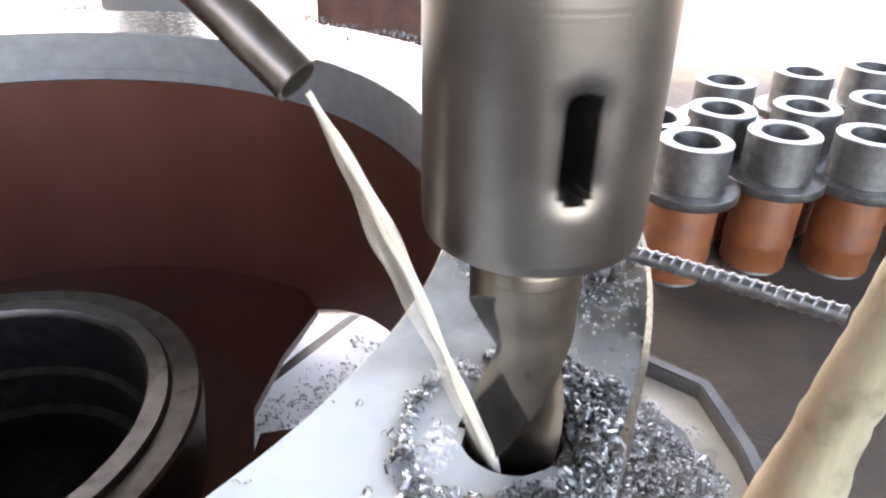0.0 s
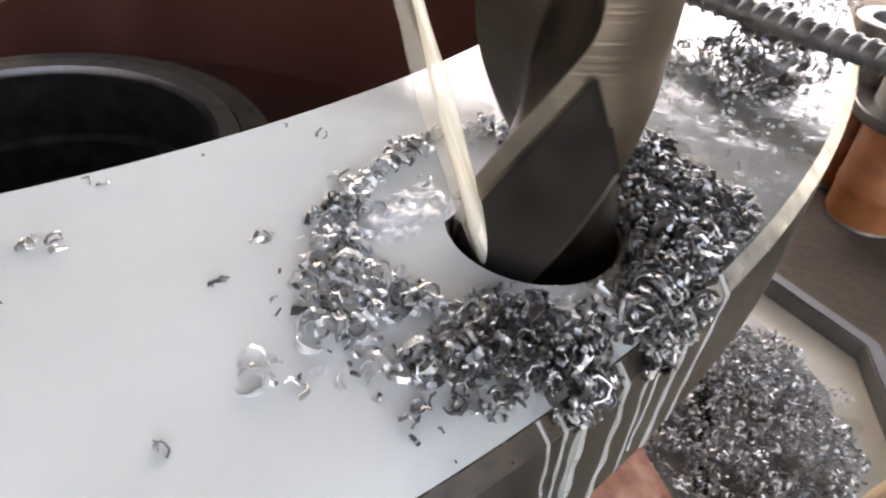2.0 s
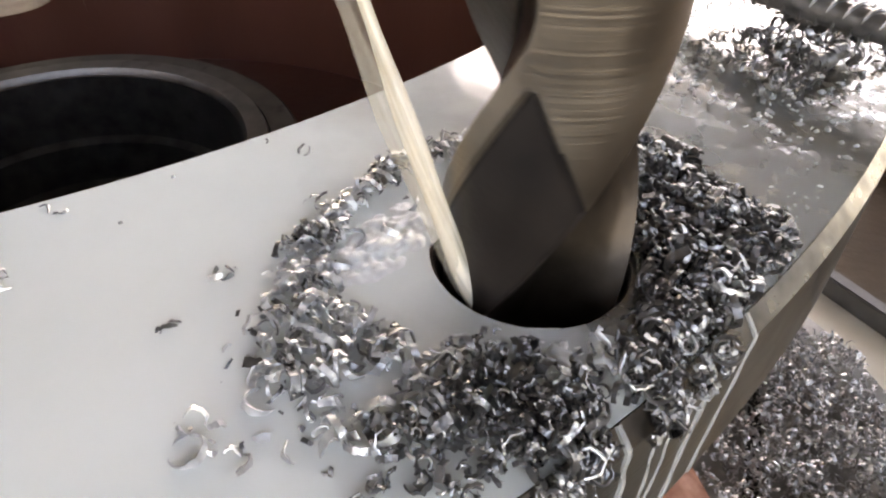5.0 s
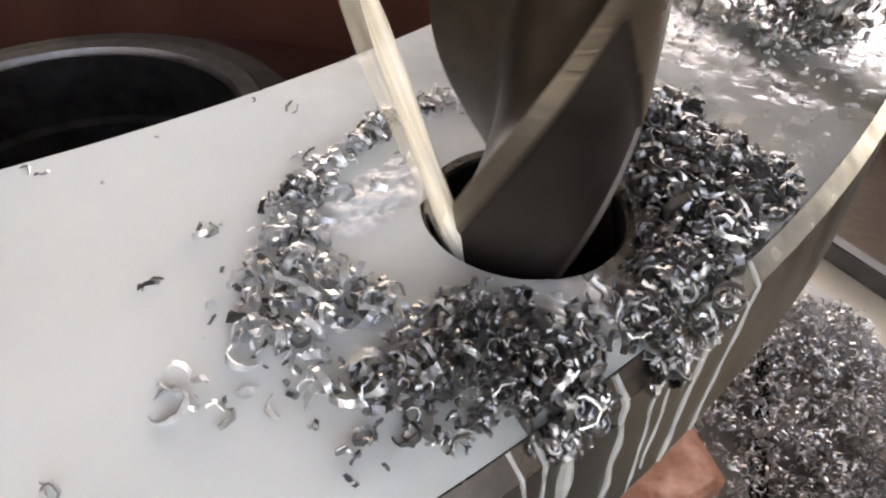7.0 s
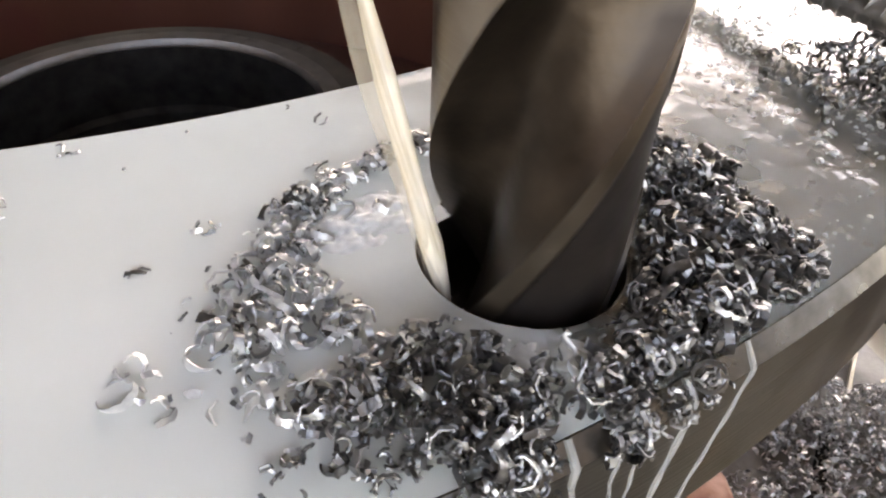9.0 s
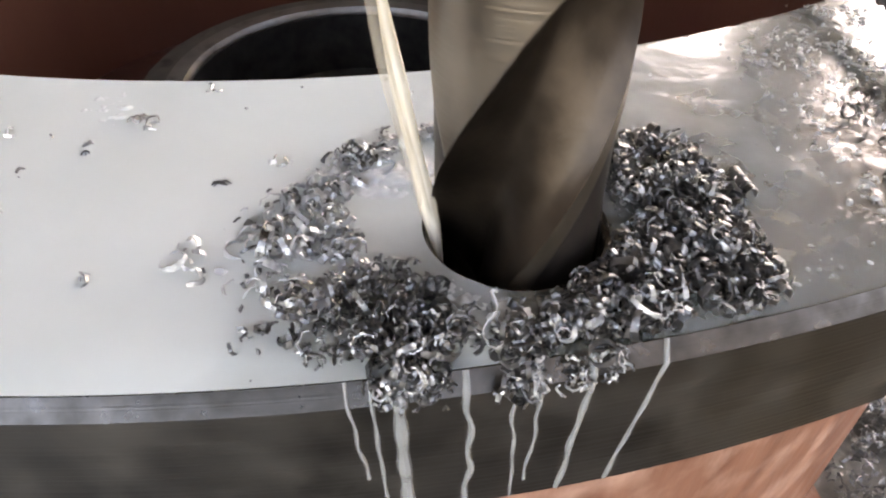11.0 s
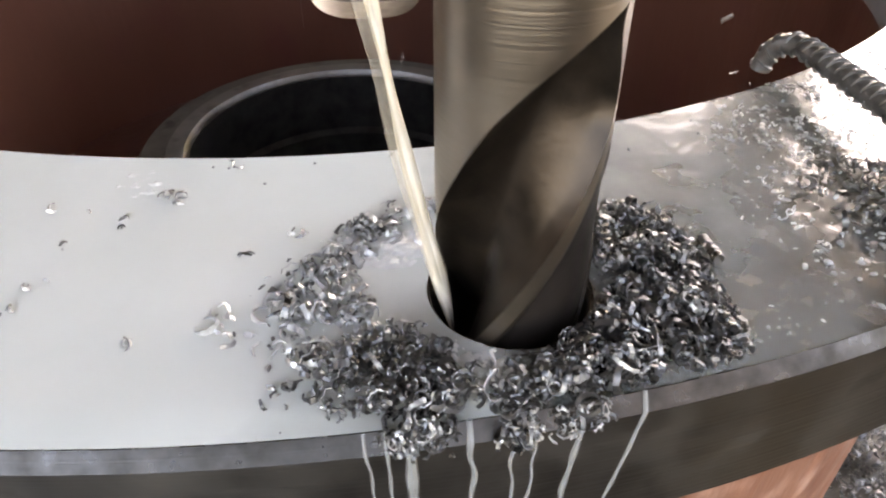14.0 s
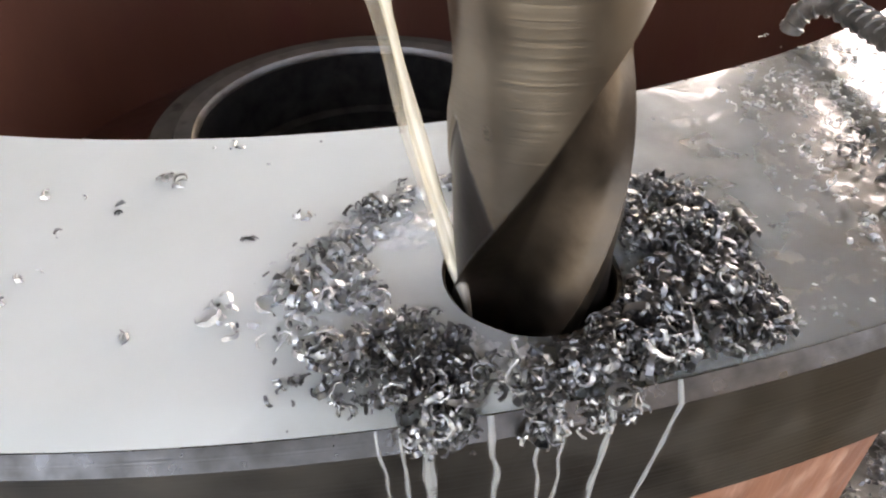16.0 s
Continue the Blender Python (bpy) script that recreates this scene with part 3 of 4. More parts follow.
bm = bmesh.new()
drill_body(bm)
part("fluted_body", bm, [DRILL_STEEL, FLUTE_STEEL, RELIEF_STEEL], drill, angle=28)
bm = bmesh.new()
lathe(bm, [(0.0001, 0.0752), (0.0172, 0.0752), (0.0172, 0.0762), (0.0184, 0.0766), (0.0184, 0.0822), (0.0174, 0.0840), (0.0150, 0.0846), (0.0001, 0.0846)], 72)
drill_collar = part("collar", bm, DRILL_STEEL, drill, "rounded steel collar")
# neck coloured near-black for the shade between collar and spindle
bm = bmesh.new()
lathe(bm, [(0.0001, 0.0843), (0.0148, 0.0843), (0.0140, 0.0860), (0.0140, 0.0904), (0.0001, 0.0904)], 72)
part("shank_neck", bm, GAP_SHADE, drill_collar, "dark shank neck, the gap's shade put into its colour")

# ---- coolant pipe and stream ----
nozzle = thing("coolant_pipe", "bent brushed steel coolant pipe pouring onto the drill", "pipe")
TIP = Vector((-0.0662, -0.0050, 0.1351))
BACK = Vector((-0.119, 0.0210, 0.179))
bm = bmesh.new()
way = (TIP - BACK).normalized()
end = [BACK + Vector((-0.25, 0.10, 0.32)), BACK + Vector((-0.10, 0.04, 0.11)), BACK + Vector((-0.035, 0.012, 0.033)), BACK, TIP]
rings = tube(bm, end, 0.0072, 24, cap=False)
inner = [bm.verts.new(TIP + (v.co - TIP) * 0.82) for v in rings[-1]]
deep = [bm.verts.new(v.co - way * 0.02) for v in inner]
for a, b in ((rings[-1], inner), (inner, deep)):
    for k in range(24):
        bm.faces.new((a[k], a[(k + 1) % 24], b[(k + 1) % 24], b[k]))
part("pipe", bm, NOZZLE_STEEL, nozzle)

stream = thing("coolant_stream", "cream coloured jet of cutting coolant falling into the hole", "coolant", pose(-0.0060, -0.0158, 0.0))
bm = bmesh.new()
pts, radii = [], []
rnd = random.Random(4)
for i in range(40):
    s = i / 39
    p = (TIP - Vector((-0.0060, -0.0158, 0.003))) * s
    p.z += 0.010 * math.sin(math.pi * s)
    p += Vector((0.0006 * math.sin(9 * s + 1), 0.0005 * math.cos(13 * s), 0))
    pts.append(p - Vector((0, 0, 0.010 * (1 - s))))
    radii.append(min(1.0, 0.12 + 9 * s) * (0.0019 - 0.0002 * s * s + 0.0005 * math.sin(11 * s + 0.7) + 0.0003 * math.sin(31 * s)))
tube(bm, pts, radii, 16, flat=0.85)
part("jet", bm, STREAM, stream, angle=170)
bm = bmesh.new()
tube(bm, [p + Vector((-0.0024, -0.0012, 0)) * math.sin(math.pi * i / 39) ** 0.6 for i, p in enumerate(pts)], [r * (0.6 + 1.7 * math.sin(math.pi * i / 39)) for i, r in enumerate(radii)], 16, flat=0.45)
part("veil", bm, VEIL, stream, "thin translucent sheet of coolant beside the jet", angle=170)

# ---- froth where the stream lands ----
froth = thing("coolant_froth", "swirl of white frothy coolant beside the hole", "coolant", pose(-0.0275, -0.0085, 0.0012))
bm = bmesh.new()
grid = []
for i in range(61):
    line = []
    for k in range(49):
        u, v = i / 30 - 1, k / 24 - 1
        x, y = u * 0.0075 + v * 0.003, v * 0.0135 - u * 0.002
        fall = max(0.0, 1 - u * u - v * v * (0.8 + 0.2 * u))
        z = 0.0009 * fall ** 0.6 * (1.0 + 1.1 * noise.noise((x * 260, y * 260, 2)) + 0.7 * noise.noise((x * 700, y * 700, 5))) - 0.0007 * (fall < 0.02) - 0.00015
        line.append(bm.verts.new((x, y, z)))
    grid.append(line)
for p, q in zip(grid, grid[1:]):
    for k in range(48):
        bm.faces.new((p[k], q[k], q[k + 1], p[k + 1]))
part("foam", bm, FROTH, froth, angle=80)

copy_thing(froth, pose(0.0130, -0.0235, 0.0003, 0, 0, -62))

# ---- runs of coolant down the flange edge ----
DRIPS = ((-32.35, 0.00035, 0.0004, 0.026, 0.2), (-31.85, 0.00040, 0.0003, 0.036, 0.1), (-31.3, 0.00120, 0.0002, 0.0395, 0.05), (-29.88, 0.00062, 0.0012, 0.0395, 0.0), (-28.9, 0.00036, 0.0007, 0.0395, 0.1),
         (-28.3, 0.00034, 0.0006, 0.034, -0.1), (-27.2, 0.00060, 0.0005, 0.0395, -0.25), (-25.5, 0.00045, 0.0003, 0.0395, -0.6))
for a0, rad, wave, reach, slant in DRIPS:
    bm = bmesh.new()
    pts, radii = [], []
    for i in range(36):
        t = i / 35
        a = radians(a0) + (1.6 * wave * noise.noise((t * 4.5, a0 * 3.7, 0)) * min(1, t * 4) + slant * 0.012 * t) / R_OUT
        if t < 0.12:
            r, z = R_TOP + (R_OUT - R_TOP) * t / 0.12, -BEVEL * t / 0.12
        else:
            r, z = R_OUT, -BEVEL - (reach - BEVEL) * (t - 0.12) / 0.88
        pts.append((CX + r * math.cos(a), CY + r * math.sin(a), z + 0.0001))
        radii.append(1.05 * rad * (1.25 - 0.25 * min(1, t * 6)) * (1 + 0.18 * math.sin(t * 23 + a0 * 3)))
    tube(bm, pts, radii, 8, flat=1.0)
    tagged(part("coolant_run", bm, MILK_THIN), "thin milky run of coolant down the flange edge", "coolant", "coolant runs on the flange")

# ---- machine table below ----
TABLE_Z = -0.410
table = thing("drill_base_table", "grey cast iron drilling machine table with slots, flooded with coolant", "machine table")
outer = [(0.335, -0.9), (0.330, 0.385), (0.314, 0.492), (0.05, 0.70), (-1.1, 0.70), (-1.1, -0.9)]
inner_o = [(0.318, -0.88), (0.313, 0.380), (0.299, 0.482), (0.043, 0.683), (-1.08, 0.683), (-1.08, -0.88)]
bm = bmesh.new()
prism(bm, outer, FLOOR_Z, -0.425)
part("base", bm, RIM_IRON, table, smooth=False)
bm = bmesh.new()
lows = [[bm.verts.new((x, y, z)) for x, y in loop] for loop, z in ((outer, -0.4245), (outer, -0.398), (inner_o, -0.398), (inner_o, -0.4245))]
for a, b in zip(lows, lows[1:]):
    strip(bm, a, b)
bmesh.ops.bevel(bm, geom=[e for e in bm.edges if all(v.co.z > -0.4 for v in e.verts)], offset=0.002, segments=2, affect="EDGES")
part("rim", bm, RIM_IRON, table, "raised grey rim")
bm = bmesh.new()
prism(bm, [(0.3125 if x > 0.29 and y < 0.4 else x - 0.001, y - 0.001) for x, y in inner_o], -0.4245, -0.4195)
tagged(part("coolant_pool", bm, CREAM_POOL, smooth=False), "shallow cream coolant standing in the table gutter", "coolant")
slots = [-1.0, -0.78, -0.60, -0.42, -0.225, -0.03, 0.15, 0.268]
for x0, x1 in zip(slots, slots[1:]):
    bm = bmesh.new()
    b0, b1 = x0 + 0.007, x1 - 0.007 if x1 < 0.26 else x1
    y1 = 0.640 if x1 < 0.1 else 0.53 if x1 < 0.2 else 0.355
    shape = [(b0, -0.85), (b1, -0.85), (b1, y1), (b0, y1)]
    if x1 > 0.2:
        shape = [(b0, -0.85), (b1, -0.85), (b1, 0.352), (0.264, 0.414), (0.234, 0.462), (b0, 0.53)]
    prism(bm, shape, -0.4190, TABLE_Z)
    bmesh.ops.bevel(bm, geom=[e for e in bm.edges if all(v.co.z > TABLE_Z - 0.001 for v in e.verts)], offset=0.0025, segments=1, affect="EDGES")
    part("table_bar", bm, TABLE_IRON, table, smooth=False)

# dark strips laid in the slots, coloured as deep shade
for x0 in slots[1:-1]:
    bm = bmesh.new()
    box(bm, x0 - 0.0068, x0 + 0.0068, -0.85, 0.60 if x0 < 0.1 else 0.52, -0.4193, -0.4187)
    part("slot_shade", bm, GAP_SHADE, table, "dark strip in a table slot, shade put into its colour", smooth=False)
# raised dark strip coloured as a slot's shade, no slot is cut here
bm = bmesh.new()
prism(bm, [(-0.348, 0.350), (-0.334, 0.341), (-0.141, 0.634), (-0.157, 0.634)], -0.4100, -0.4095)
part("cross_slot_shade", bm, GAP_SHADE, table, "raised dark strip running across, coloured as the shade of a slot", smooth=False)
for outline in ([(-0.405, 0.40), (-0.352, 0.362), (-0.346, 0.352), (-0.162, 0.632), (-0.30, 0.634), (-0.393, 0.634), (-0.403, 0.58)], [(-0.332, 0.343), (-0.322, 0.340), (-0.042, 0.36), (-0.040, 0.40), (-0.041, 0.60), (-0.05, 0.634), (-0.143, 0.632)]):
    bm = bmesh.new()
    prism(bm, outline, -0.4099, -0.4085)
    tagged(part("coolant_puddle", bm, MILK, smooth=False), "white coolant puddle on the slotted table", "coolant", "puddles on the table")

# ---- bushings standing on the floor ----
def bushing():
    ob = thing("flanged_bushing", "turned steel flanged bushing with orange primed lower sleeve, standing", "bushing", group="bushings on the floor")
    bm = bmesh.new()
    lathe(bm, [(0.040, 0.264), (0.042, 0.266), (0.060, 0.266), (0.062, 0.264), (0.062, 0.186), (0.040, 0.186)], 56)
    part("collar", bm, COLLAR_STEEL, ob)
    bm = bmesh.new()
    lathe(bm, [(0.040, 0.1855), (0.086, 0.1855), (0.0875, 0.184), (0.0875, 0.170), (0.086, 0.168), (0.040, 0.168)], 56)
    part("flange_ring", bm, COLLAR_STEEL, ob)
    bm = bmesh.new()
    lathe(bm, [(0.040, 0.1675), (0.057, 0.1675), (0.058, 0.160), (0.060, 0.155), (0.060, 0.068), (0.0612, 0.064), (0.0612, 0.052), (0.059, 0.048), (0.059, 0.0075), (0.040, 0.0075)], 56)
    sleeve = part("sleeve", bm, ORANGE, ob, "orange rust primed sleeve")
    bm = bmesh.new()
    lathe(bm, [(0.040, 0.007), (0.054, 0.007), (0.055, 0.0), (0.040, 0.0)], 56)
    part("foot_ring", bm, COLLAR_STEEL, sleeve)
    return ob


first = bushing()
first.matrix_basis = pose(0.403, 0.935, FLOOR_Z)
rnd = random.Random(7)
for x, y in ((0.572, 0.979), (0.726, 0.970), (0.503, 1.100), (0.674, 1.121), (0.571, 1.281), (0.770, 1.354), (0.361, 1.050), (0.845, 1.165), (0.90, 0.99), (0.95, 1.40), (1.02, 1.20)):
    copy_thing(first, pose(x, y, FLOOR_Z, 0, 0, rnd.uniform(0, 360)))

# ---- another casting waiting behind ----
spare = thing("rough_casting", "rust-brown rough cast block standing on the floor behind", "machine casting", pose(-0.16, 2.62, FLOOR_Z))
bm = bmesh.new()
box(bm, -0.34, 0.30, -0.18, 0.25, 0.0, 0.30, 0.02)
part("block", bm, SPARE_RUST, spare)
bm = bmesh.new()
box(bm, -0.37, 0.33, -0.22, 0.28, 0.301, 0.345, 0.008)
part("ledge", bm, SPARE_RUST, spare)
bm = bmesh.new()
box(bm, -0.30, 0.26, -0.15, 0.22, 0.346, 0.62, 0.02)
part("upper_block", bm, SPARE_RUST, spare, "darker upper block")

# ---- rebar hook ----
rebar = thing("rebar_hook", "bent ribbed steel reinforcing bar lying across the flange", "steel bar")
bm = bmesh.new()
hook = [(-0.0345, 0.1705, -0.002), (-0.0338, 0.1708, 0.003), (-0.0312, 0.1712, 0.0075), (-0.0268, 0.1712, 0.0104), (-0.021, 0.1703, 0.0114)]
P0, P1 = Vector((-0.021, 0.1703, 0.0114)), Vector((0.146, 0.054, 0.0185))
hook += [tuple(P0.lerp(P1, i / 90)) for i in range(1, 91)]
tube(bm, hook, 0.0040, 14)
core = part("bar", bm, REBAR_STEEL, rebar)
bm = bmesh.new()
along = (P1 - P0).normalized()
side = along.cross(Vector((0, 0, 1))).normalized()
up = side.cross(along)
length = (P1 - P0).length
for i in range(int(length / 0.0052)):
    c = P0 + along * (0.004 + i * 0.0052)
    for s0 in (0, 180):
        pts = []
        for k in range(9):
            a = radians(s0 + 12 + 156 * k / 8)
            pts.append(c + along * (0.0032 * (k / 8 - 0.5)) + (side * math.cos(a) + up * math.sin(a)) * 0.0041)
        tube(bm, pts, [0.0003 + 0.0005 * math.sin(math.pi * k / 8) for k in range(9)], 6)
bend = [Vector(p) for p in hook[:5]]
for p, q in zip(bend, bend[1:]):
    ahead = (q - p).normalized()
    over = Vector((0.57, 0.82, 0)).cross(ahead).normalized()
    across = ahead.cross(over)
    for s0 in (0, 180):
        pts = []
        for k in range(9):
            a = radians(s0 + 12 + 156 * k / 8)
            pts.append((p + q) / 2 + ahead * (0.0032 * (k / 8 - 0.5)) + (across * math.cos(a) + over * math.sin(a)) * 0.0041)
        tube(bm, pts, [0.0003 + 0.0005 * math.sin(math.pi * k / 8) for k in range(9)], 6)
part("ribs", bm, REBAR_STEEL, rebar)

# ---- wooden pole ----
pole = thing("wooden_pole", "weathered pale wooden pole leaning beside the machine", "wooden pole")
bm = bmesh.new()
rnd = random.Random(3)
pts, radii = [], []
for i in range(41):
    z = -0.409 + 0.44 * i / 40
    r = 0.0205 + 0.0265 / (1 + math.exp(26 * (z + 0.24)))
    left = Vector((0.2425 + 0.178 * z, 0.1645 + 0.027 * z, z))
    pts.append(left + Vector((r + rnd.uniform(-1, 1) * 0.0004, rnd.uniform(-1, 1) * 0.0004, 0)))
    radii.append(r + rnd.uniform(-0.0008, 0.0008))
tube(bm, pts, radii, 24)
part("pole", bm, WOOD, pole)


# ---- metal chips ----
def curl(rnd, size=1.0, segs=12, wide=None, round_=False):
    """Vertices and faces of one curled ribbon chip, thick, centred."""
    r = size * rnd.uniform(0.0013, 0.0030)
    w = wide or size * rnd.choice((0.0008, 0.0010, 0.0013, 0.0016, 0.0019))
    sweep = rnd.uniform(1.8, 3.8) if rnd.random() < 0.55 else rnd.uniform(3.6, 5.6)
    rise = rnd.uniform(-1.6, 1.6) * w
    grow = rnd.uniform(0.45, 1.2)
    th = 0.00028
    if round_:
        r, w, sweep, rise, grow = size * 0.003, size * rnd.uniform(0.0013, 0.0021), rnd.uniform(4.4, 5.9), rnd.uniform(-0.5, 0.5) * 0.001, rnd.uniform(0.8, 1.0)
    verts, faces = [], []
    for i in range(segs + 1):
        s = i / segs
        a = sweep * s
        rr = r * (1 - (1 - grow) * s) * (1 + rnd.uniform(-1, 1) * (0.02 if round_ else 0.11))
        ww = w * (0.75 + 0.25 * math.sin(math.pi * min(1, s * 1.3))) * rnd.uniform(0.68, 1.15)
        c, d = math.cos(a), math.sin(a)
        for q, h in ((rr, -ww / 2), (rr, ww / 2), (rr - th, ww / 2), (rr - th, -ww / 2)):
            verts.append((q * c, q * d, h + rise * s))
    for i in range(segs):
        for k in range(4):
            a0, a1 = 4 * i + k, 4 * i + (k + 1) % 4
            faces.append((a0, a1, a1 + 4, a0 + 4))
    faces += [(3, 2, 1, 0), (4 * segs, 4 * segs + 1, 4 * segs + 2, 4 * segs + 3)]
    return verts, faces


def stuff_mesh(name, items, materials, label, category="metal chips"):
    """Many chips joined into one mesh; items are (verts, faces, matrix, material index)."""
    all_v, all_f, all_m = [], [], []
    for verts, faces, m, slot in items:
        o = len(all_v)
        all_v += [m @ Vector(v) for v in verts]
        all_f += [tuple(o + k for k in f) for f in faces]
        all_m += [slot] * len(faces)
    data = bpy.data.meshes.new(name)
    data.from_pydata(all_v, [], all_f)
    data.shade_smooth()
    data.set_sharp_from_angle(angle=radians(50))
    for m in materials:
        data.materials.append(m)
    data.polygons.foreach_set("material_index", all_m)
    return tagged(new(name, data), label, category, kind="stuff")


def any_turn(rnd):
    return Euler((rnd.uniform(0, 6.28), rnd.uniform(0, 6.28), rnd.uniform(0, 6.28))).to_matrix().to_4x4()


def smooth_by_angle(table, a):
    """Linear reading of (degrees, value) pairs round the circle."""
    a = a % 360
    pairs = [(table[-1][0] - 360, table[-1][1])] + list(table) + [(table[0][0] + 360, table[0][1])]
    for (a0, v0), (a1, v1) in zip(pairs, pairs[1:]):
        if a0 <= a <= a1:
            return v0 + (v1 - v0) * (a - a0) / (a1 - a0)
    return table[0][1]


PILE_OUT = ((2, 0.0425), (31, 0.0545), (49, 0.050), (65, 0.050), (90, 0.051), (105, 0.045), (122, 0.046), (153, 0.043), (170, 0.0425), (207, 0.0485), (239, 0.0575), (261, 0.0570), (279, 0.0495), (296, 0.047), (307, 0.042), (317, 0.042), (340, 0.0415))
PILE_IN = ((0, 0.0212), (40, 0.0200), (90, 0.024), (120, 0.034), (160, 0.036), (190, 0.037), (221, 0.0375), (245, 0.032), (266, 0.0262), (284, 0.0250), (300, 0.027), (325, 0.0255), (345, 0.0222))
rnd = random.Random(11)
pile, curls = [], []
while len(pile) < 2150:
    a = rnd.uniform(0, 360)
    r0, r1 = smooth_by_angle(PILE_IN, a), smooth_by_angle(PILE_OUT, a)
    s = rnd.random() ** 0.9
    stray = rnd.random() < 0.05 and 100 < a < 285
    if stray:
        s = 1 + 0.4 * rnd.random() ** 2
    r = r0 + (r1 - r0) * s
    if rnd.random() > r / 0.058:
        continue
    x, y = r * math.cos(radians(a)), r * math.sin(radians(a))
    lump = noise.noise((x * 90, y * 90, 3.0)) + 0.5 * noise.noise((x * 220, y * 220, 9.0))
    if lump < (-0.06 if 100 < a < 195 else -0.3) and rnd.random() < 0.85:
        continue
    if not stray and s > 0.8 and 100 < a < 285 and rnd.random() < 0.5:
        continue
    if 300 < a < 314 and r < 0.043 and rnd.random() < 0.85:
        continue
    thin = 0.55 if 97 < a < 197 else 1.0
    left = 200 < a < 262
    if rnd.random() > thin:
        continue
    rim_d = math.hypot(x - CX, y - CY)
    tall = 0.0060 * math.sin(math.pi * max(0.02, min(0.98, 0.12 + 0.86 * s))) ** 0.7 * (0.75 + 0.7 * lump)
    tall *= 0.35 if thin < 1 else 0.5 if left else 1.0
    z = 0.0008 + (0.0 if stray else max(0.0, tall) * rnd.random() ** 0.8)
    if rim_d > R_TOP - 0.001:
        hang = 286 < a < 300 or 311 < a < 324
        if not hang or rim_d > R_OUT + 0.004:
            continue
        z = 0.001 + 0.003 * rnd.random() - max(0.0, rim_d - R_TOP) * 1.2
    big = left or thin < 1
    if big and rnd.random() < 0.35:
        continue
    size = rnd.choice((0.45, 0.55, 0.7, 0.85, 1.0, 1.15)) if big else rnd.choice((0.42, 0.52, 0.62, 0.76, 0.9, 1.1))
    verts, faces = curl(rnd, size)
    if math.hypot(x - 0.0036, y + 0.0593) < 0.005:
        continue
    wet = 0.75 if (left or thin < 1) else 0.08
    slot = 2 if rnd.random() < wet else rnd.choice((0, 1, 1, 1, 1, 1))
    (curls if big and size > 0.6 and len(curls) < 280 else pile).append((verts, faces, Matrix.Translation((x, y, z + (-0.0002 if big else 0.0009))) @ any_turn(rnd), slot))
for k in range(150):
    # clots hanging over the bevel
    a, spread = rnd.choice(((-31.0, 0.5), (-31.5, 0.3), (-28.6, 0.35), (-27.6, 0.4), (-26.9, 0.3)))
    a = radians(rnd.gauss(a, spread * 0.55))
    t = rnd.random()
    r = R_TOP + 0.0015 + (R_OUT - R_TOP) * t
    verts, faces = curl(rnd, rnd.choice((0.35, 0.45, 0.55, 0.7)))
    pile.append((verts, faces, Matrix.Translation((CX + r * math.cos(a), CY + r * math.sin(a), 0.0015 - 0.0055 * t)) @ any_turn(rnd), rnd.choice((0, 1, 2))))
for verts, faces, m, slot in curls:
    data = bpy.data.meshes.new("curled_chip")
    data.from_pydata(verts, [], faces)
    data.shade_smooth()
    data.set_sharp_from_angle(angle=radians(50))
    data.materials.append((CHIP_STEEL, CHIP_BLUE, CHIP_MILKY)[slot])
    ob = new("curled_chip", data)
    ob.matrix_basis = m
    tagged(ob, "broad curled steel chip half sunk in milky coolant", "metal chip", "curled chips round the hole")
for k in range(420):
    # dense dark clumps in front of the hole
    x0, y0, spread = rnd.choice(((0.012, -0.041, 0.007), (0.004, -0.043, 0.007), (0.033, -0.017, 0.006), (0.036, -0.006, 0.006), (0.029, -0.024, 0.004)))
    x, y = rnd.gauss(x0, spread), rnd.gauss(y0, spread)
    bearing = math.degrees(math.atan2(y, x)) % 360
    if not 0.0255 < math.hypot(x, y) < smooth_by_angle(PILE_OUT, bearing) or math.hypot(x - CX, y - CY) > R_TOP or 302 < bearing < 312:
        continue
    verts, faces = curl(rnd, rnd.choice((0.35, 0.42, 0.5, 0.6, 0.72)))
    pile.append((verts, faces, Matrix.Translation((x, y, 0.0012 + 0.0055 * rnd.random())) @ any_turn(rnd), 1))
for k in range(150):
    # fine grit between the heap and the hole
    a, r = radians(rnd.uniform(-25, 70)), 0.0200 + 0.0085 * rnd.random() ** 0.7
    verts, faces = curl(rnd, rnd.choice((0.12, 0.16, 0.2, 0.28)), 6)
    pile.append((verts, faces, Matrix.Translation((r * math.cos(a), r * math.sin(a), 0.0010)) @ any_turn(rnd), rnd.choice((0, 1, 1))))
stuff_mesh("chip_pile", pile, (CHIP_STEEL, CHIP_BLUE, CHIP_MILKY), "heap of bright and grey curled steel chips, wet with coolant")


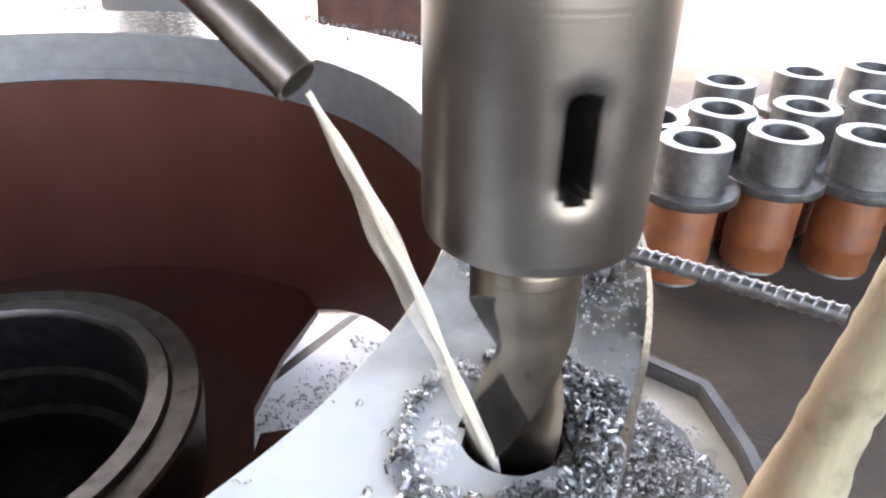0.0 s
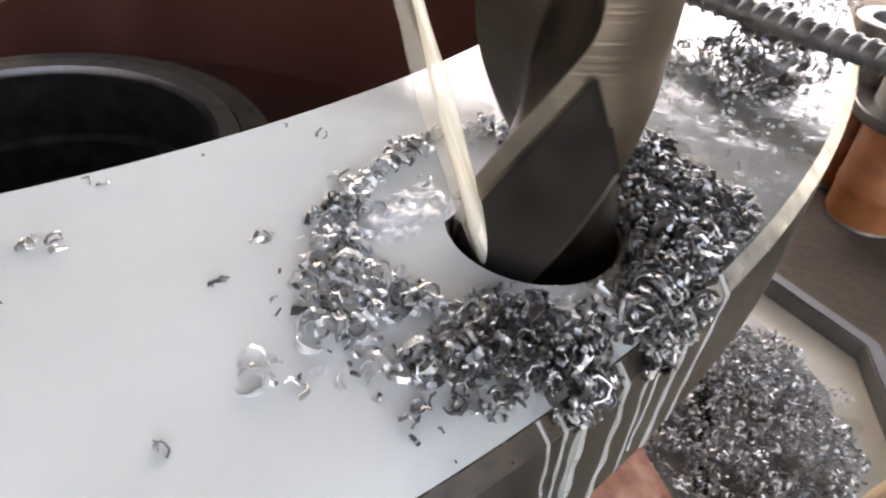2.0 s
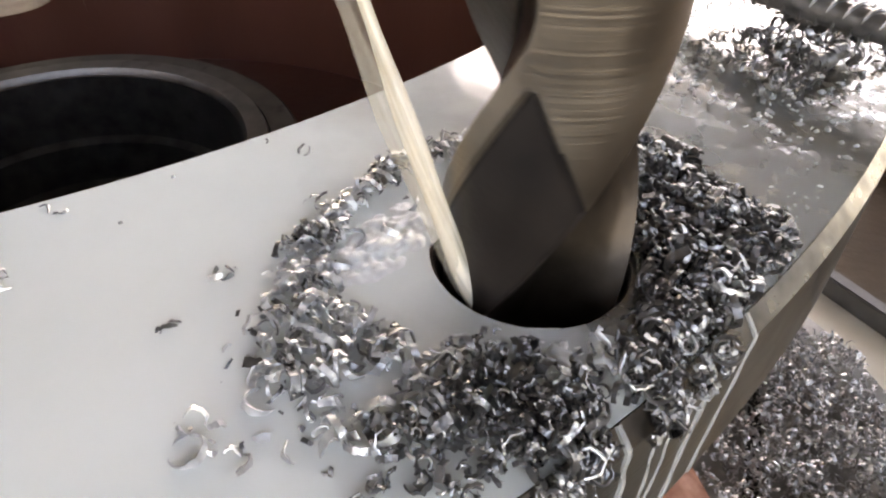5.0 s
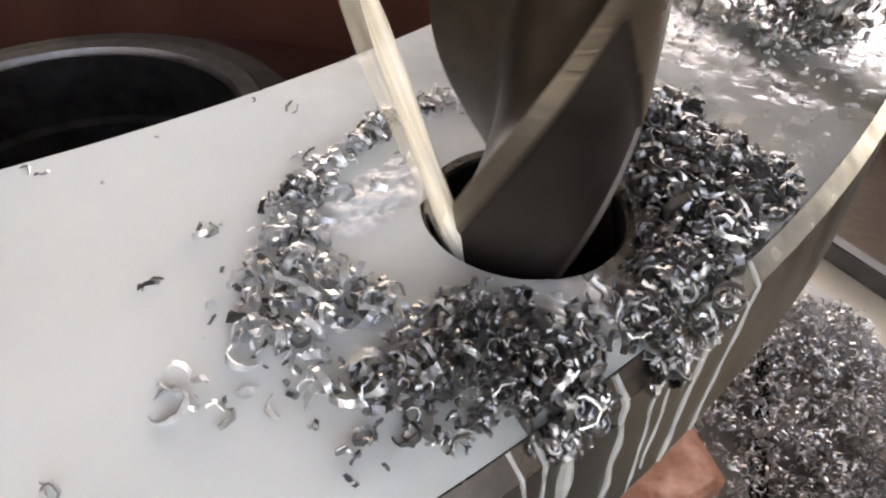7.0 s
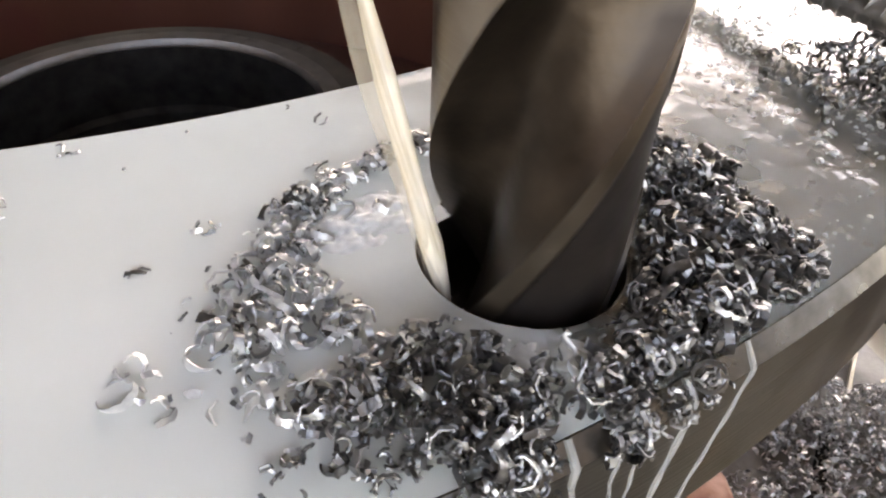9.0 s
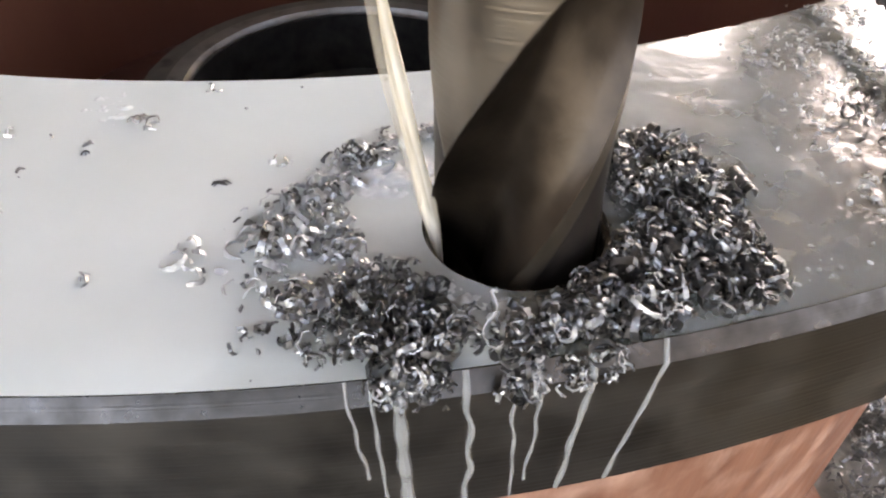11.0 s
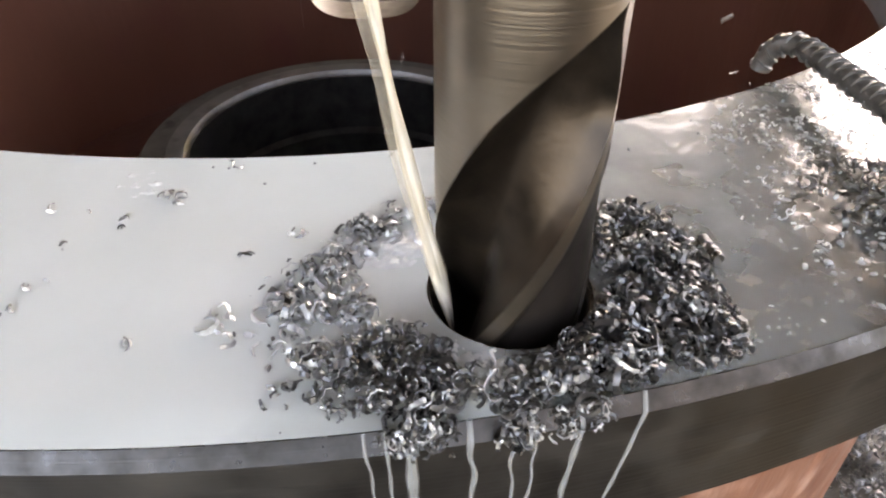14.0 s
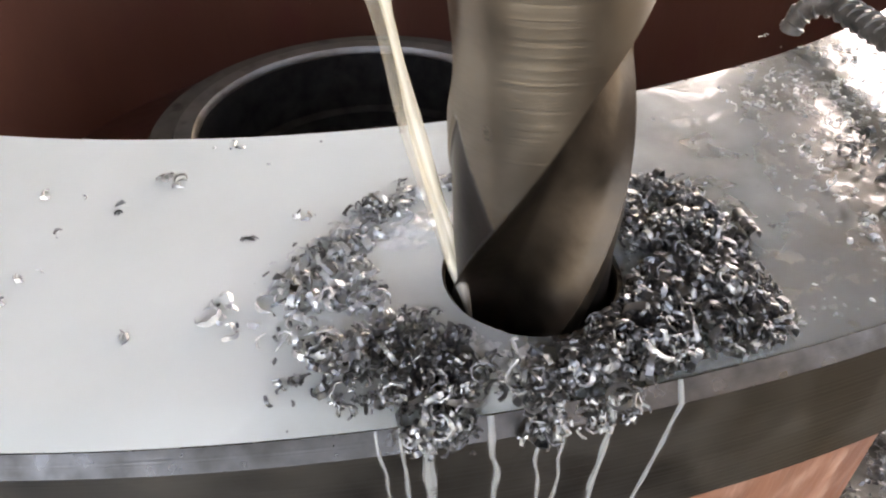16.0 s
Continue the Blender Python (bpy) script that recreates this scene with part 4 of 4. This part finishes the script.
def heap(name, count, spots, seed, material, label, base=0.0, size=(0.6, 1.1), tall=0.008, segs=6):
    """Chips strewn over round spots (x, y, radius), heaped towards each middle."""
    rnd = random.Random(seed)
    items = []
    areas = [s[2] ** 2 for s in spots]
    while len(items) < count:
        x0, y0, rad = rnd.choices(spots, areas)[0]
        a, q = rnd.uniform(0, 6.283), math.sqrt(rnd.random())
        x, y = x0 + rad * q * math.cos(a), y0 + rad * q * math.sin(a)
        if noise.noise((x * 40 + seed, y * 40, 0)) < -0.2 and rnd.random() < 0.7:
            continue
        z = base + 0.001 + tall * (1 - q * q) * rnd.random()
        verts, faces = curl(rnd, rnd.uniform(*size), segs)
        items.append((verts, faces, Matrix.Translation((x, y, z + 0.001)) @ any_turn(rnd), 0))
    return stuff_mesh(name, items, (material,), label)


heap("chip_heap", 520, [(0.050, 0.113, 0.020), (0.064, 0.136, 0.016), (0.036, 0.105, 0.018), (0.074, 0.20, 0.02), (0.076, 0.245, 0.03)], 21, CHIP_BLUE, "steel chips gathered on the flange under the bar", tall=0.010)
heap("chip_heap", 160, [(-0.006, 0.15, 0.03), (0.012, 0.115, 0.03), (0.035, 0.08, 0.02)], 22, CHIP_MILKY, "thin scatter of fine chips on the wet flange", size=(0.25, 0.5), tall=0.001)
heap("chip_heap", 500, [(-0.19, 0.64, 0.035), (-0.093, 0.571, 0.035), (-0.144, 0.60, 0.03), (-0.464, 0.672, 0.03), (-0.24, 0.655, 0.02)], 23, CHIP_BLUE, "dark chips scattered over the far flange", tall=0.008)
heap("chip_heap", 5000, [(0.19, 0.34, 0.085), (0.15, 0.25, 0.08), (0.20, 0.42, 0.05), (0.235, 0.33, 0.05), (0.16, 0.12, 0.09), (0.13, 0.40, 0.05), (0.075, 0.375, 0.05), (0.055, 0.45, 0.05)], 24, CHIP_MOUND, "deep mound of steel chips on the machine table", base=TABLE_Z, size=(1.1, 2.3), tall=0.034, segs=5)
heap("chip_heap", 700, [(-0.10, 0.55, 0.06), (-0.16, 0.48, 0.05), (-0.20, 0.42, 0.05), (-0.06, 0.48, 0.06)], 25, CHIP_BLUE, "chips on the slotted table inside the housing", base=TABLE_Z, size=(0.8, 1.5), tall=0.008, segs=5)
heap("chip_heap", 160, [(0.255, 0.40, 0.03), (0.245, 0.36, 0.03), (0.28, 0.25, 0.03)], 26, CHIP_STEEL, "thin chips and swarf on the table edge", base=TABLE_Z, size=(0.6, 1.1), tall=0.002, segs=5)

# beads of coolant and fine grit on the clearer side of the flange
rnd = random.Random(41)
beads = []
while len(beads) < 1900:
    a, r = radians(rnd.uniform(-26, 16)), rnd.uniform(R_IN + 0.006, R_TOP - 0.004)
    x, y = CX + r * math.cos(a), CY + r * math.sin(a)
    far = x * 0.45 + y * 0.9
    if math.hypot(x, y) < 0.05 or rnd.random() > min(1.0, max(0.06, far * 9)) or noise.noise((x * 45, y * 45, 5)) < -0.15:
        continue
    h = rnd.choice((0.0002, 0.00025, 0.0003, 0.00035, 0.0004, 0.0005, 0.0006)) * (1.5 if far > 0.08 else 1.0)
    verts, faces = [(0, 0, h * 0.95)], []
    stretch, turn = rnd.uniform(1.0, 2.0), rnd.uniform(0, 3.1)
    for j, (rr, zz) in enumerate(((0.55, 0.62), (0.9, 0.3), (1.0, 0.0))):
        for k in range(9):
            b = 6.2832 * k / 9
            u, v = rr * h * math.cos(b) * stretch, rr * h * math.sin(b)
            verts.append((u * math.cos(turn) - v * math.sin(turn), u * math.sin(turn) + v * math.cos(turn), zz * h * 0.95))
    faces += [(0, 1 + k, 1 + (k + 1) % 9) for k in range(9)]
    for j in range(2):
        faces += [(1 + 9 * j + k, 10 + 9 * j + k, 10 + 9 * j + (k + 1) % 9, 1 + 9 * j + (k + 1) % 9) for k in range(9)]
    beads.append((verts, faces, Matrix.Translation((x, y, 0.0005)), 0 if rnd.random() < 0.85 else 1))
stuff_mesh("coolant_beads", beads, (BEAD, CHIP_MILKY), "scattered beads of coolant and bright grit on the wet flange", "coolant")

# loose chips lying singly
# place and size of each
LOOSE = ((-0.1040, -0.0743, 1.0), (-0.0967, -0.0667, 0.9), (-0.1087, -0.0620, 0.5), (-0.0854, -0.0622, 1.0), (-0.0850, -0.0762, 0.7), (-0.0745, -0.0866, 1.2),
         (-0.0599, -0.0777, 0.5), (-0.0579, -0.0887, 0.5), (-0.0671, -0.0954, 1.0), (-0.0399, -0.0786, 1.0), (-0.0233, -0.0761, 0.5), (-0.0341, -0.0949, 0.4),
         (-0.0903, -0.0468, 1.2), (-0.0508, -0.0433, 1.0), (-0.0524, -0.0564, 0.4), (-0.0465, -0.0493, 0.5), (-0.0571, -0.0178, 0.5), (-0.0961, -0.0257, 0.7),
         (-0.0863, -0.0189, 0.4), (-0.0911, -0.0578, 0.3), (-0.0262, -0.0607, 1.0), (0.0014, -0.0636, 0.3), (-0.0467, -0.0108, 0.3), (-0.0455, -0.0060, 0.5),
         (-0.0861, -0.0449, 1.3), (-0.0814, -0.0607, 1.0), (-0.0672, -0.0435, 0.3), (-0.0919, -0.0243, 0.8), (-0.0589, 0.0145, 0.9), (-0.0530, 0.0190, 0.6),
         (-0.0690, 0.0146, 0.6), (-0.0384, -0.0393, 0.6), (-0.0343, -0.0446, 0.8), (-0.0427, -0.0348, 0.6), (-0.0073, -0.0590, 0.3), (0.0071, -0.0515, 0.3),
         (-0.0566, 0.0352, 0.6), (-0.0462, -0.0219, 0.5), (-0.0407, -0.0216, 0.6), (-0.0463, -0.0285, 0.4))
rnd = random.Random(31)


def single(x, y, size, material, flat=0.9):
    verts, faces = curl(rnd, size, 14, wide=min(0.0015, size * rnd.uniform(0.0011, 0.0021)))
    data = bpy.data.meshes.new("steel_chip")
    data.from_pydata(verts, [], faces)
    data.shade_smooth()
    data.set_sharp_from_angle(angle=radians(50))
    data.materials.append(material)
    ob = new("steel_chip", data)
    turn = Euler((rnd.uniform(-flat, flat), rnd.uniform(-flat, flat), rnd.uniform(0, 6.28))).to_matrix().to_4x4()
    lowest = min((turn @ Vector(v)).z for v in verts)
    ob.matrix_basis = Matrix.Translation((x, y, -0.0004 * size - lowest)) @ turn
    tagged(ob, "single curled bright steel chip lying in milky coolant", "metal chip", "loose chips on the flange")


for x, y, size in LOOSE:
    single(x, y, size * rnd.uniform(0.9, 1.1), CHIP_STEEL if size > 0.6 else CHIP_BLUE, 0.5)
    if size > 0.65:
        for k in range(rnd.choice((1, 2, 2, 3))):
            single(x + rnd.uniform(-0.0018, 0.0018), y + rnd.uniform(-0.0018, 0.0018), rnd.uniform(0.45, 0.75), rnd.choice((CHIP_MILKY, CHIP_STEEL, CHIP_BLUE)), 1.5)
# the small chips that lie with the ring apart from the heap
for x, y in ((-0.0378, -0.0591), (-0.0357, -0.0575), (-0.0330, -0.0568), (-0.0320, -0.0596), (-0.0366, -0.0580)):
    single(x, y, rnd.uniform(0.6, 0.9), CHIP_MILKY, 1.3)
    single(x + 0.001, y - 0.0006, rnd.uniform(0.4, 0.6), CHIP_STEEL, 1.3)
single(-0.0515, -0.0275, 1.5, CHIP_BLUE, 1.3)
single(-0.0505, -0.0280, 1.3, CHIP_BLUE, 1.3)


# broad rings half sunk in the coolant: place and radius in millimetres
RINGS = ((-0.0291, -0.0361, 3.6), (-0.0508, -0.0282, 3.0), (-0.0114, -0.0513, 2.7), (-0.0290, -0.0501, 2.9), (-0.0337, -0.0100, 3.2),
         (-0.0271, -0.0052, 2.7), (-0.0184, -0.0317, 2.4), (-0.0404, 0.0034, 3.0), (-0.0337, -0.0615, 3.0), (-0.0279, 0.0051, 2.5), (-0.0375, 0.0173, 2.8),
         (-0.0325, -0.0178, 2.5), (-0.0166, -0.0483, 2.0), (-0.0023, -0.0449, 2.0), (-0.0241, -0.0475, 1.9), (0.0342, -0.0028, 2.8), (0.0367, -0.0143, 2.6),
         (0.0142, -0.0360, 2.4), (0.0184, -0.0340, 3.0), (0.0274, -0.0265, 2.4), (0.0251, 0.0120, 2.6))
for x, y, mm in RINGS:
    verts, faces = curl(rnd, mm / 3, 20, round_=True)
    data = bpy.data.meshes.new("ring_chip")
    data.from_pydata(verts, [], faces)
    data.shade_smooth()
    data.set_sharp_from_angle(angle=radians(50))
    data.materials.append(CHIP_MILKY if x < -0.02 else CHIP_STEEL)
    ob = new("ring_chip", data)
    steep = 0.4 if mm > 2.9 and x > -0.045 else 1.0 if x < 0 else 1.4
    turn = Euler((rnd.uniform(0.1, steep) * rnd.choice((-1, 1)), rnd.uniform(-0.4, 0.4), rnd.uniform(0, 6.28))).to_matrix().to_4x4()
    lowest = min((turn @ Vector(v)).z for v in verts)
    ob.matrix_basis = Matrix.Translation((x, y, (0.0002 if x < 0 else 0.0025) - lowest - 0.0006)) @ turn
    tagged(ob, "broad steel chip curled into an open ring, wet with coolant", "metal chip", "ring chips round the hole")


def spiral(p0, p1, rad, pitch, wide):
    """A long chip rolled into a tube, a helical ribbon from p0 to p1."""
    p0, p1 = Vector(p0), Vector(p1)
    ahead = (p1 - p0).normalized()
    side = ahead.cross(Vector((0, 0, 1))).normalized()
    up = side.cross(ahead)
    length = (p1 - p0).length
    n = int(length / pitch * 12)
    bm = bmesh.new()
    before = None
    for i in range(n + 1):
        a, d = i * 6.2832 / 12 + rnd.uniform(-0.08, 0.08), length * i / n
        sag = 0.0006 * math.sin(2.2 * i / n * math.pi) + 0.0010 * math.sin(math.pi * i / n)
        r = rad * (1 - 0.25 * i / n) * (1 + rnd.uniform(-0.05, 0.05))
        ring = []
        for rr, h in ((r, -wide / 2), (r, wide / 2), (r - 0.0002, wide / 2), (r - 0.0002, -wide / 2)):
            ring.append(bm.verts.new(p0 + ahead * (d + h) + side * (rr * math.cos(a) + sag) + up * (rr * math.sin(a) - sag)))
        if before:
            for k in range(4):
                bm.faces.new((before[k], before[(k + 1) % 4], ring[(k + 1) % 4], ring[k]))
        else:
            bm.faces.new(ring)
        before = ring
    bm.faces.new(before[::-1])
    tagged(part("spiral_chip", bm, CHIP_BLUE, angle=50), "long steel chip rolled into a tight spiral tube", "metal chip", "spiral chips at the heap")


for p0, p1, rad in (((0.0268, 0.0338, 0.0045), (0.0478, 0.0262, 0.0018), 0.0016), ((0.0270, 0.0267, 0.0045), (0.0420, 0.0186, 0.0018), 0.0014), ((0.036, 0.030, 0.0045), (0.0440, 0.0215, 0.0020), 0.0014),
                    ((0.026, 0.046, 0.0030), (0.0180, 0.0520, 0.0022), 0.0016), ((0.0441, 0.1415, 0.0060), (0.0660, 0.1270, 0.0065), 0.0032), ((0.0500, 0.1050, 0.0050), (0.0600, 0.1160, 0.0060), 0.0028)):
    spiral(p0, p1, rad, 0.0021, 0.0019)
# a thin sliver that stands curled at the front of the hole
bm = bmesh.new()
pts = [(0.0200 - 0.0042 * s / 14 + 0.0008 * math.sin(s * 1.1), -0.0240 + 0.0035 * s / 14, 0.0012 + 0.0078 * s / 14 - 0.0022 * max(0.0, s / 14 - 0.8) * 5) for s in range(15)]
tube(bm, pts, [0.0005 + 0.0003 * math.sin(s * 0.9) for s in range(15)], 8, flat=0.4, twist=200)
tagged(part("sliver_chip", bm, CHIP_MILKY), "thin twisted steel sliver standing at the hole", "metal chip")

# ---- drops of coolant thrown off the drill ----
drops = []
rnd = random.Random(77)
bm = bmesh.new()
bmesh.ops.create_icosphere(bm, subdivisions=2, radius=0.00055)
for v in bm.verts:
    v.co.z *= 1.6
first_drop = part("coolant_drop", bm, BEAD)
tagged(first_drop, "small milky drop of coolant flung off the turning drill", "coolant", "flying coolant drops")
for k in range(60):
    ob = first_drop if k == 0 else new("coolant_drop", first_drop.data)
    tagged(ob, "small milky drop of coolant flung off the turning drill", "coolant", "flying coolant drops")
    a = radians(rnd.uniform(95, 205))
    drops.append((ob, round(0.3 + 15.2 * k / 60 + rnd.uniform(-0.1, 0.1), 2), Vector((0.019 * math.cos(a), 0.019 * math.sin(a), 0.004)),
                  Vector((math.cos(a) * rnd.uniform(0.35, 0.75), math.sin(a) * rnd.uniform(0.35, 0.75), rnd.uniform(0.5, 1.1)))))

# ---- coolant dripping onto the film, its splash and ripples ----
DRIP_AT = Vector((-0.1125, -0.0452, 0.0))
bm = bmesh.new()
lathe(bm, [(0.0001, -0.0045), (0.0009, -0.0038), (0.0013, -0.0022), (0.0010, 0.0008), (0.0004, 0.0045), (0.0001, 0.0060)], 16, closed=False)
first_drip = part("falling_drop", bm, MILK)
DRIPS_AT = (1.36, 10.86, 11.955, 13.045, 13.835, 14.92, 16.06)
drips = [first_drip] + [new("falling_drop", first_drip.data) for _ in DRIPS_AT[1:]]
for ob in drips:
    tagged(ob, "long milky coolant drop falling onto the flange", "coolant", "falling coolant drops")
splash = thing("splash_crown", "white crown of coolant thrown up where a drop lands", "coolant")
bm = bmesh.new()
lathe(bm, [(0.0040, -0.0010), (0.0046, 0.0012), (0.0062, 0.0026), (0.0078, 0.0024), (0.0086, 0.0010), (0.0090, -0.0010)], 40)
for v in bm.verts:
    v.co *= 1 + 0.12 * noise.noise(v.co * 500)
part("rim", bm, FROTH, splash)
for k in range(9):
    a = 2 * math.pi * k / 9 + 0.2 * math.sin(k * 5)
    out = Vector((math.cos(a), math.sin(a), 0))
    bm = bmesh.new()
    tall = 0.0016 + 0.0010 * math.sin(k * 2.3)
    tube(bm, [out * 0.0070, out * 0.0080 + Vector((0, 0, 0.002 + tall * 0.4)), out * 0.0090 + Vector((0, 0, 0.002 + tall))], [0.0012, 0.0006, 0.00025], 8)
    part("jet", bm, FROTH, splash)
ripples = thing("coolant_ripples", "patch of glinting ripples on the milky coolant", "coolant")
bm = bmesh.new()
grid = []
for i in range(81):
    line = []
    for k in range(61):
        u, v = i / 40 - 1, k / 30 - 1
        x, y = u * 0.0115, v * 0.0095
        fall = max(0.0, 1 - u * u - v * v)
        line.append(bm.verts.new((x, y, 0.0011 * fall ** 0.5 * (0.35 + noise.noise((x * 330, y * 330, 4)) + 0.5 * noise.noise((x * 800, y * 800, 6))) - 0.0005)))
    grid.append(line)
for p, q in zip(grid, grid[1:]):
    for k in range(60):
        bm.faces.new((p[k], q[k], q[k + 1], p[k + 1]))
part("waves", bm, MILK, ripples, angle=170)

# ---- motion ----
SPIN, SPIN_0 = -247.0, -79.0
FLUTE_0 = 102.4


def motions():
    walk(spindle, [(i / 10, pose(0, 0, 0, 0, 0, SPIN_0 + SPIN * i / 10)) for i in range(161)])
    walk(drill, [(i / 10, pose(0, 0, 0, 0, 0, FLUTE_0 + SPIN * i / 10)) for i in range(161)])
    sway = ((0, 0.002, 2, 0), (0.5, 0.002, 3, 2), (1.0, 0.002, 0, 2), (1.5, 0.002, 2, 2), (2.0, 0.002, 0, 0), (3.5, 0.002, 0, -2), (8.0, 0.0, -2, 2), (11.0, 0.0, 1, 1), (13.5, 0.002, 2, -1.5), (16.0, 0.002, 2, -1.5))
    rows = []
    for i in range(161):
        t = i / 10
        for (t0, *v0), (t1, *v1) in zip(sway, sway[1:]):
            if t0 <= t <= t1:
                dx, rx, ry = (p + (q - p) * (t - t0) / (t1 - t0) for p, q in zip(v0, v1))
        rows.append((t, pose(-0.0060 + dx, -0.0158 + 0.3 * dx, 0, rx + 0.6 * math.sin(i * 1.9), ry + 0.6 * math.cos(i * 1.3), 0)))
    walk(stream, rows)
    walk(froth, [(i / 10, pose(-0.0275, -0.0085, 0.0012, 0, 0, 5 * math.sin(i * 0.9))) for i in range(161)])
    sunk = DRIP_AT - Vector((0, 0, 0.02))
    for ob, t0 in zip(drips, DRIPS_AT):
        path = [(0.0, sunk), (t0 - 0.20, sunk), (t0 - 0.16, DRIP_AT + Vector((-0.004, 0.012, 0.26))), (t0, DRIP_AT), (t0 + 0.04, sunk), (17.0, sunk)]
        walk(ob, [(t, pose(*p)) for t, p in path])
    rows = [(0.0, -0.02)]
    for t0 in (11.955, 13.045):
        rows += [(t0 - 0.03, -0.02), (t0 + 0.01, 0.0), (t0 + 0.075, 0.0), (t0 + 0.12, -0.02)]
    walk(splash, [(t, pose(DRIP_AT.x + 0.003, DRIP_AT.y - 0.002, 0.0008 + z)) for t, z in rows + [(16.0, -0.02)]])
    rows = [(0.0, -0.01)]
    for t0, t1 in ((1.38, 1.75), (10.88, 11.3), (12.07, 12.16), (13.17, 13.6), (13.86, 13.98), (14.94, 15.3)):
        rows += [(t0 - 0.04, -0.01), (t0, 0.0), (t1, 0.0), (t1 + 0.25, -0.0032), (t1 + 0.3, -0.01)]
    rows = [r for i, r in enumerate(rows) if i == len(rows) - 1 or r[0] < rows[i + 1][0] - 0.03]
    walk(ripples, [(t, pose(-0.100, -0.050, 0.0014 + z)) for t, z in rows + [(16.0, -0.01)]])
    for ob, t0, at, speed in drops:
        rest = at - Vector((0, 0, 0.03))
        path = [(0.0, rest), (t0 - 0.06, rest)]
        for i in range(9):
            t = 0.045 * i
            p = at + speed * t + Vector((0, 0, -4.9 * t * t))
            floor_z = 0.001 if math.hypot(p.x - CX, p.y - CY) > R_IN else -0.28
            path.append((t0 + t, Vector((p.x, p.y, max(p.z, floor_z)))))
            if p.z < floor_z:
                break
        path.append((16.0, path[-1][1]))
        walk(ob, [(t, pose(*p)) for t, p in path])


motions()
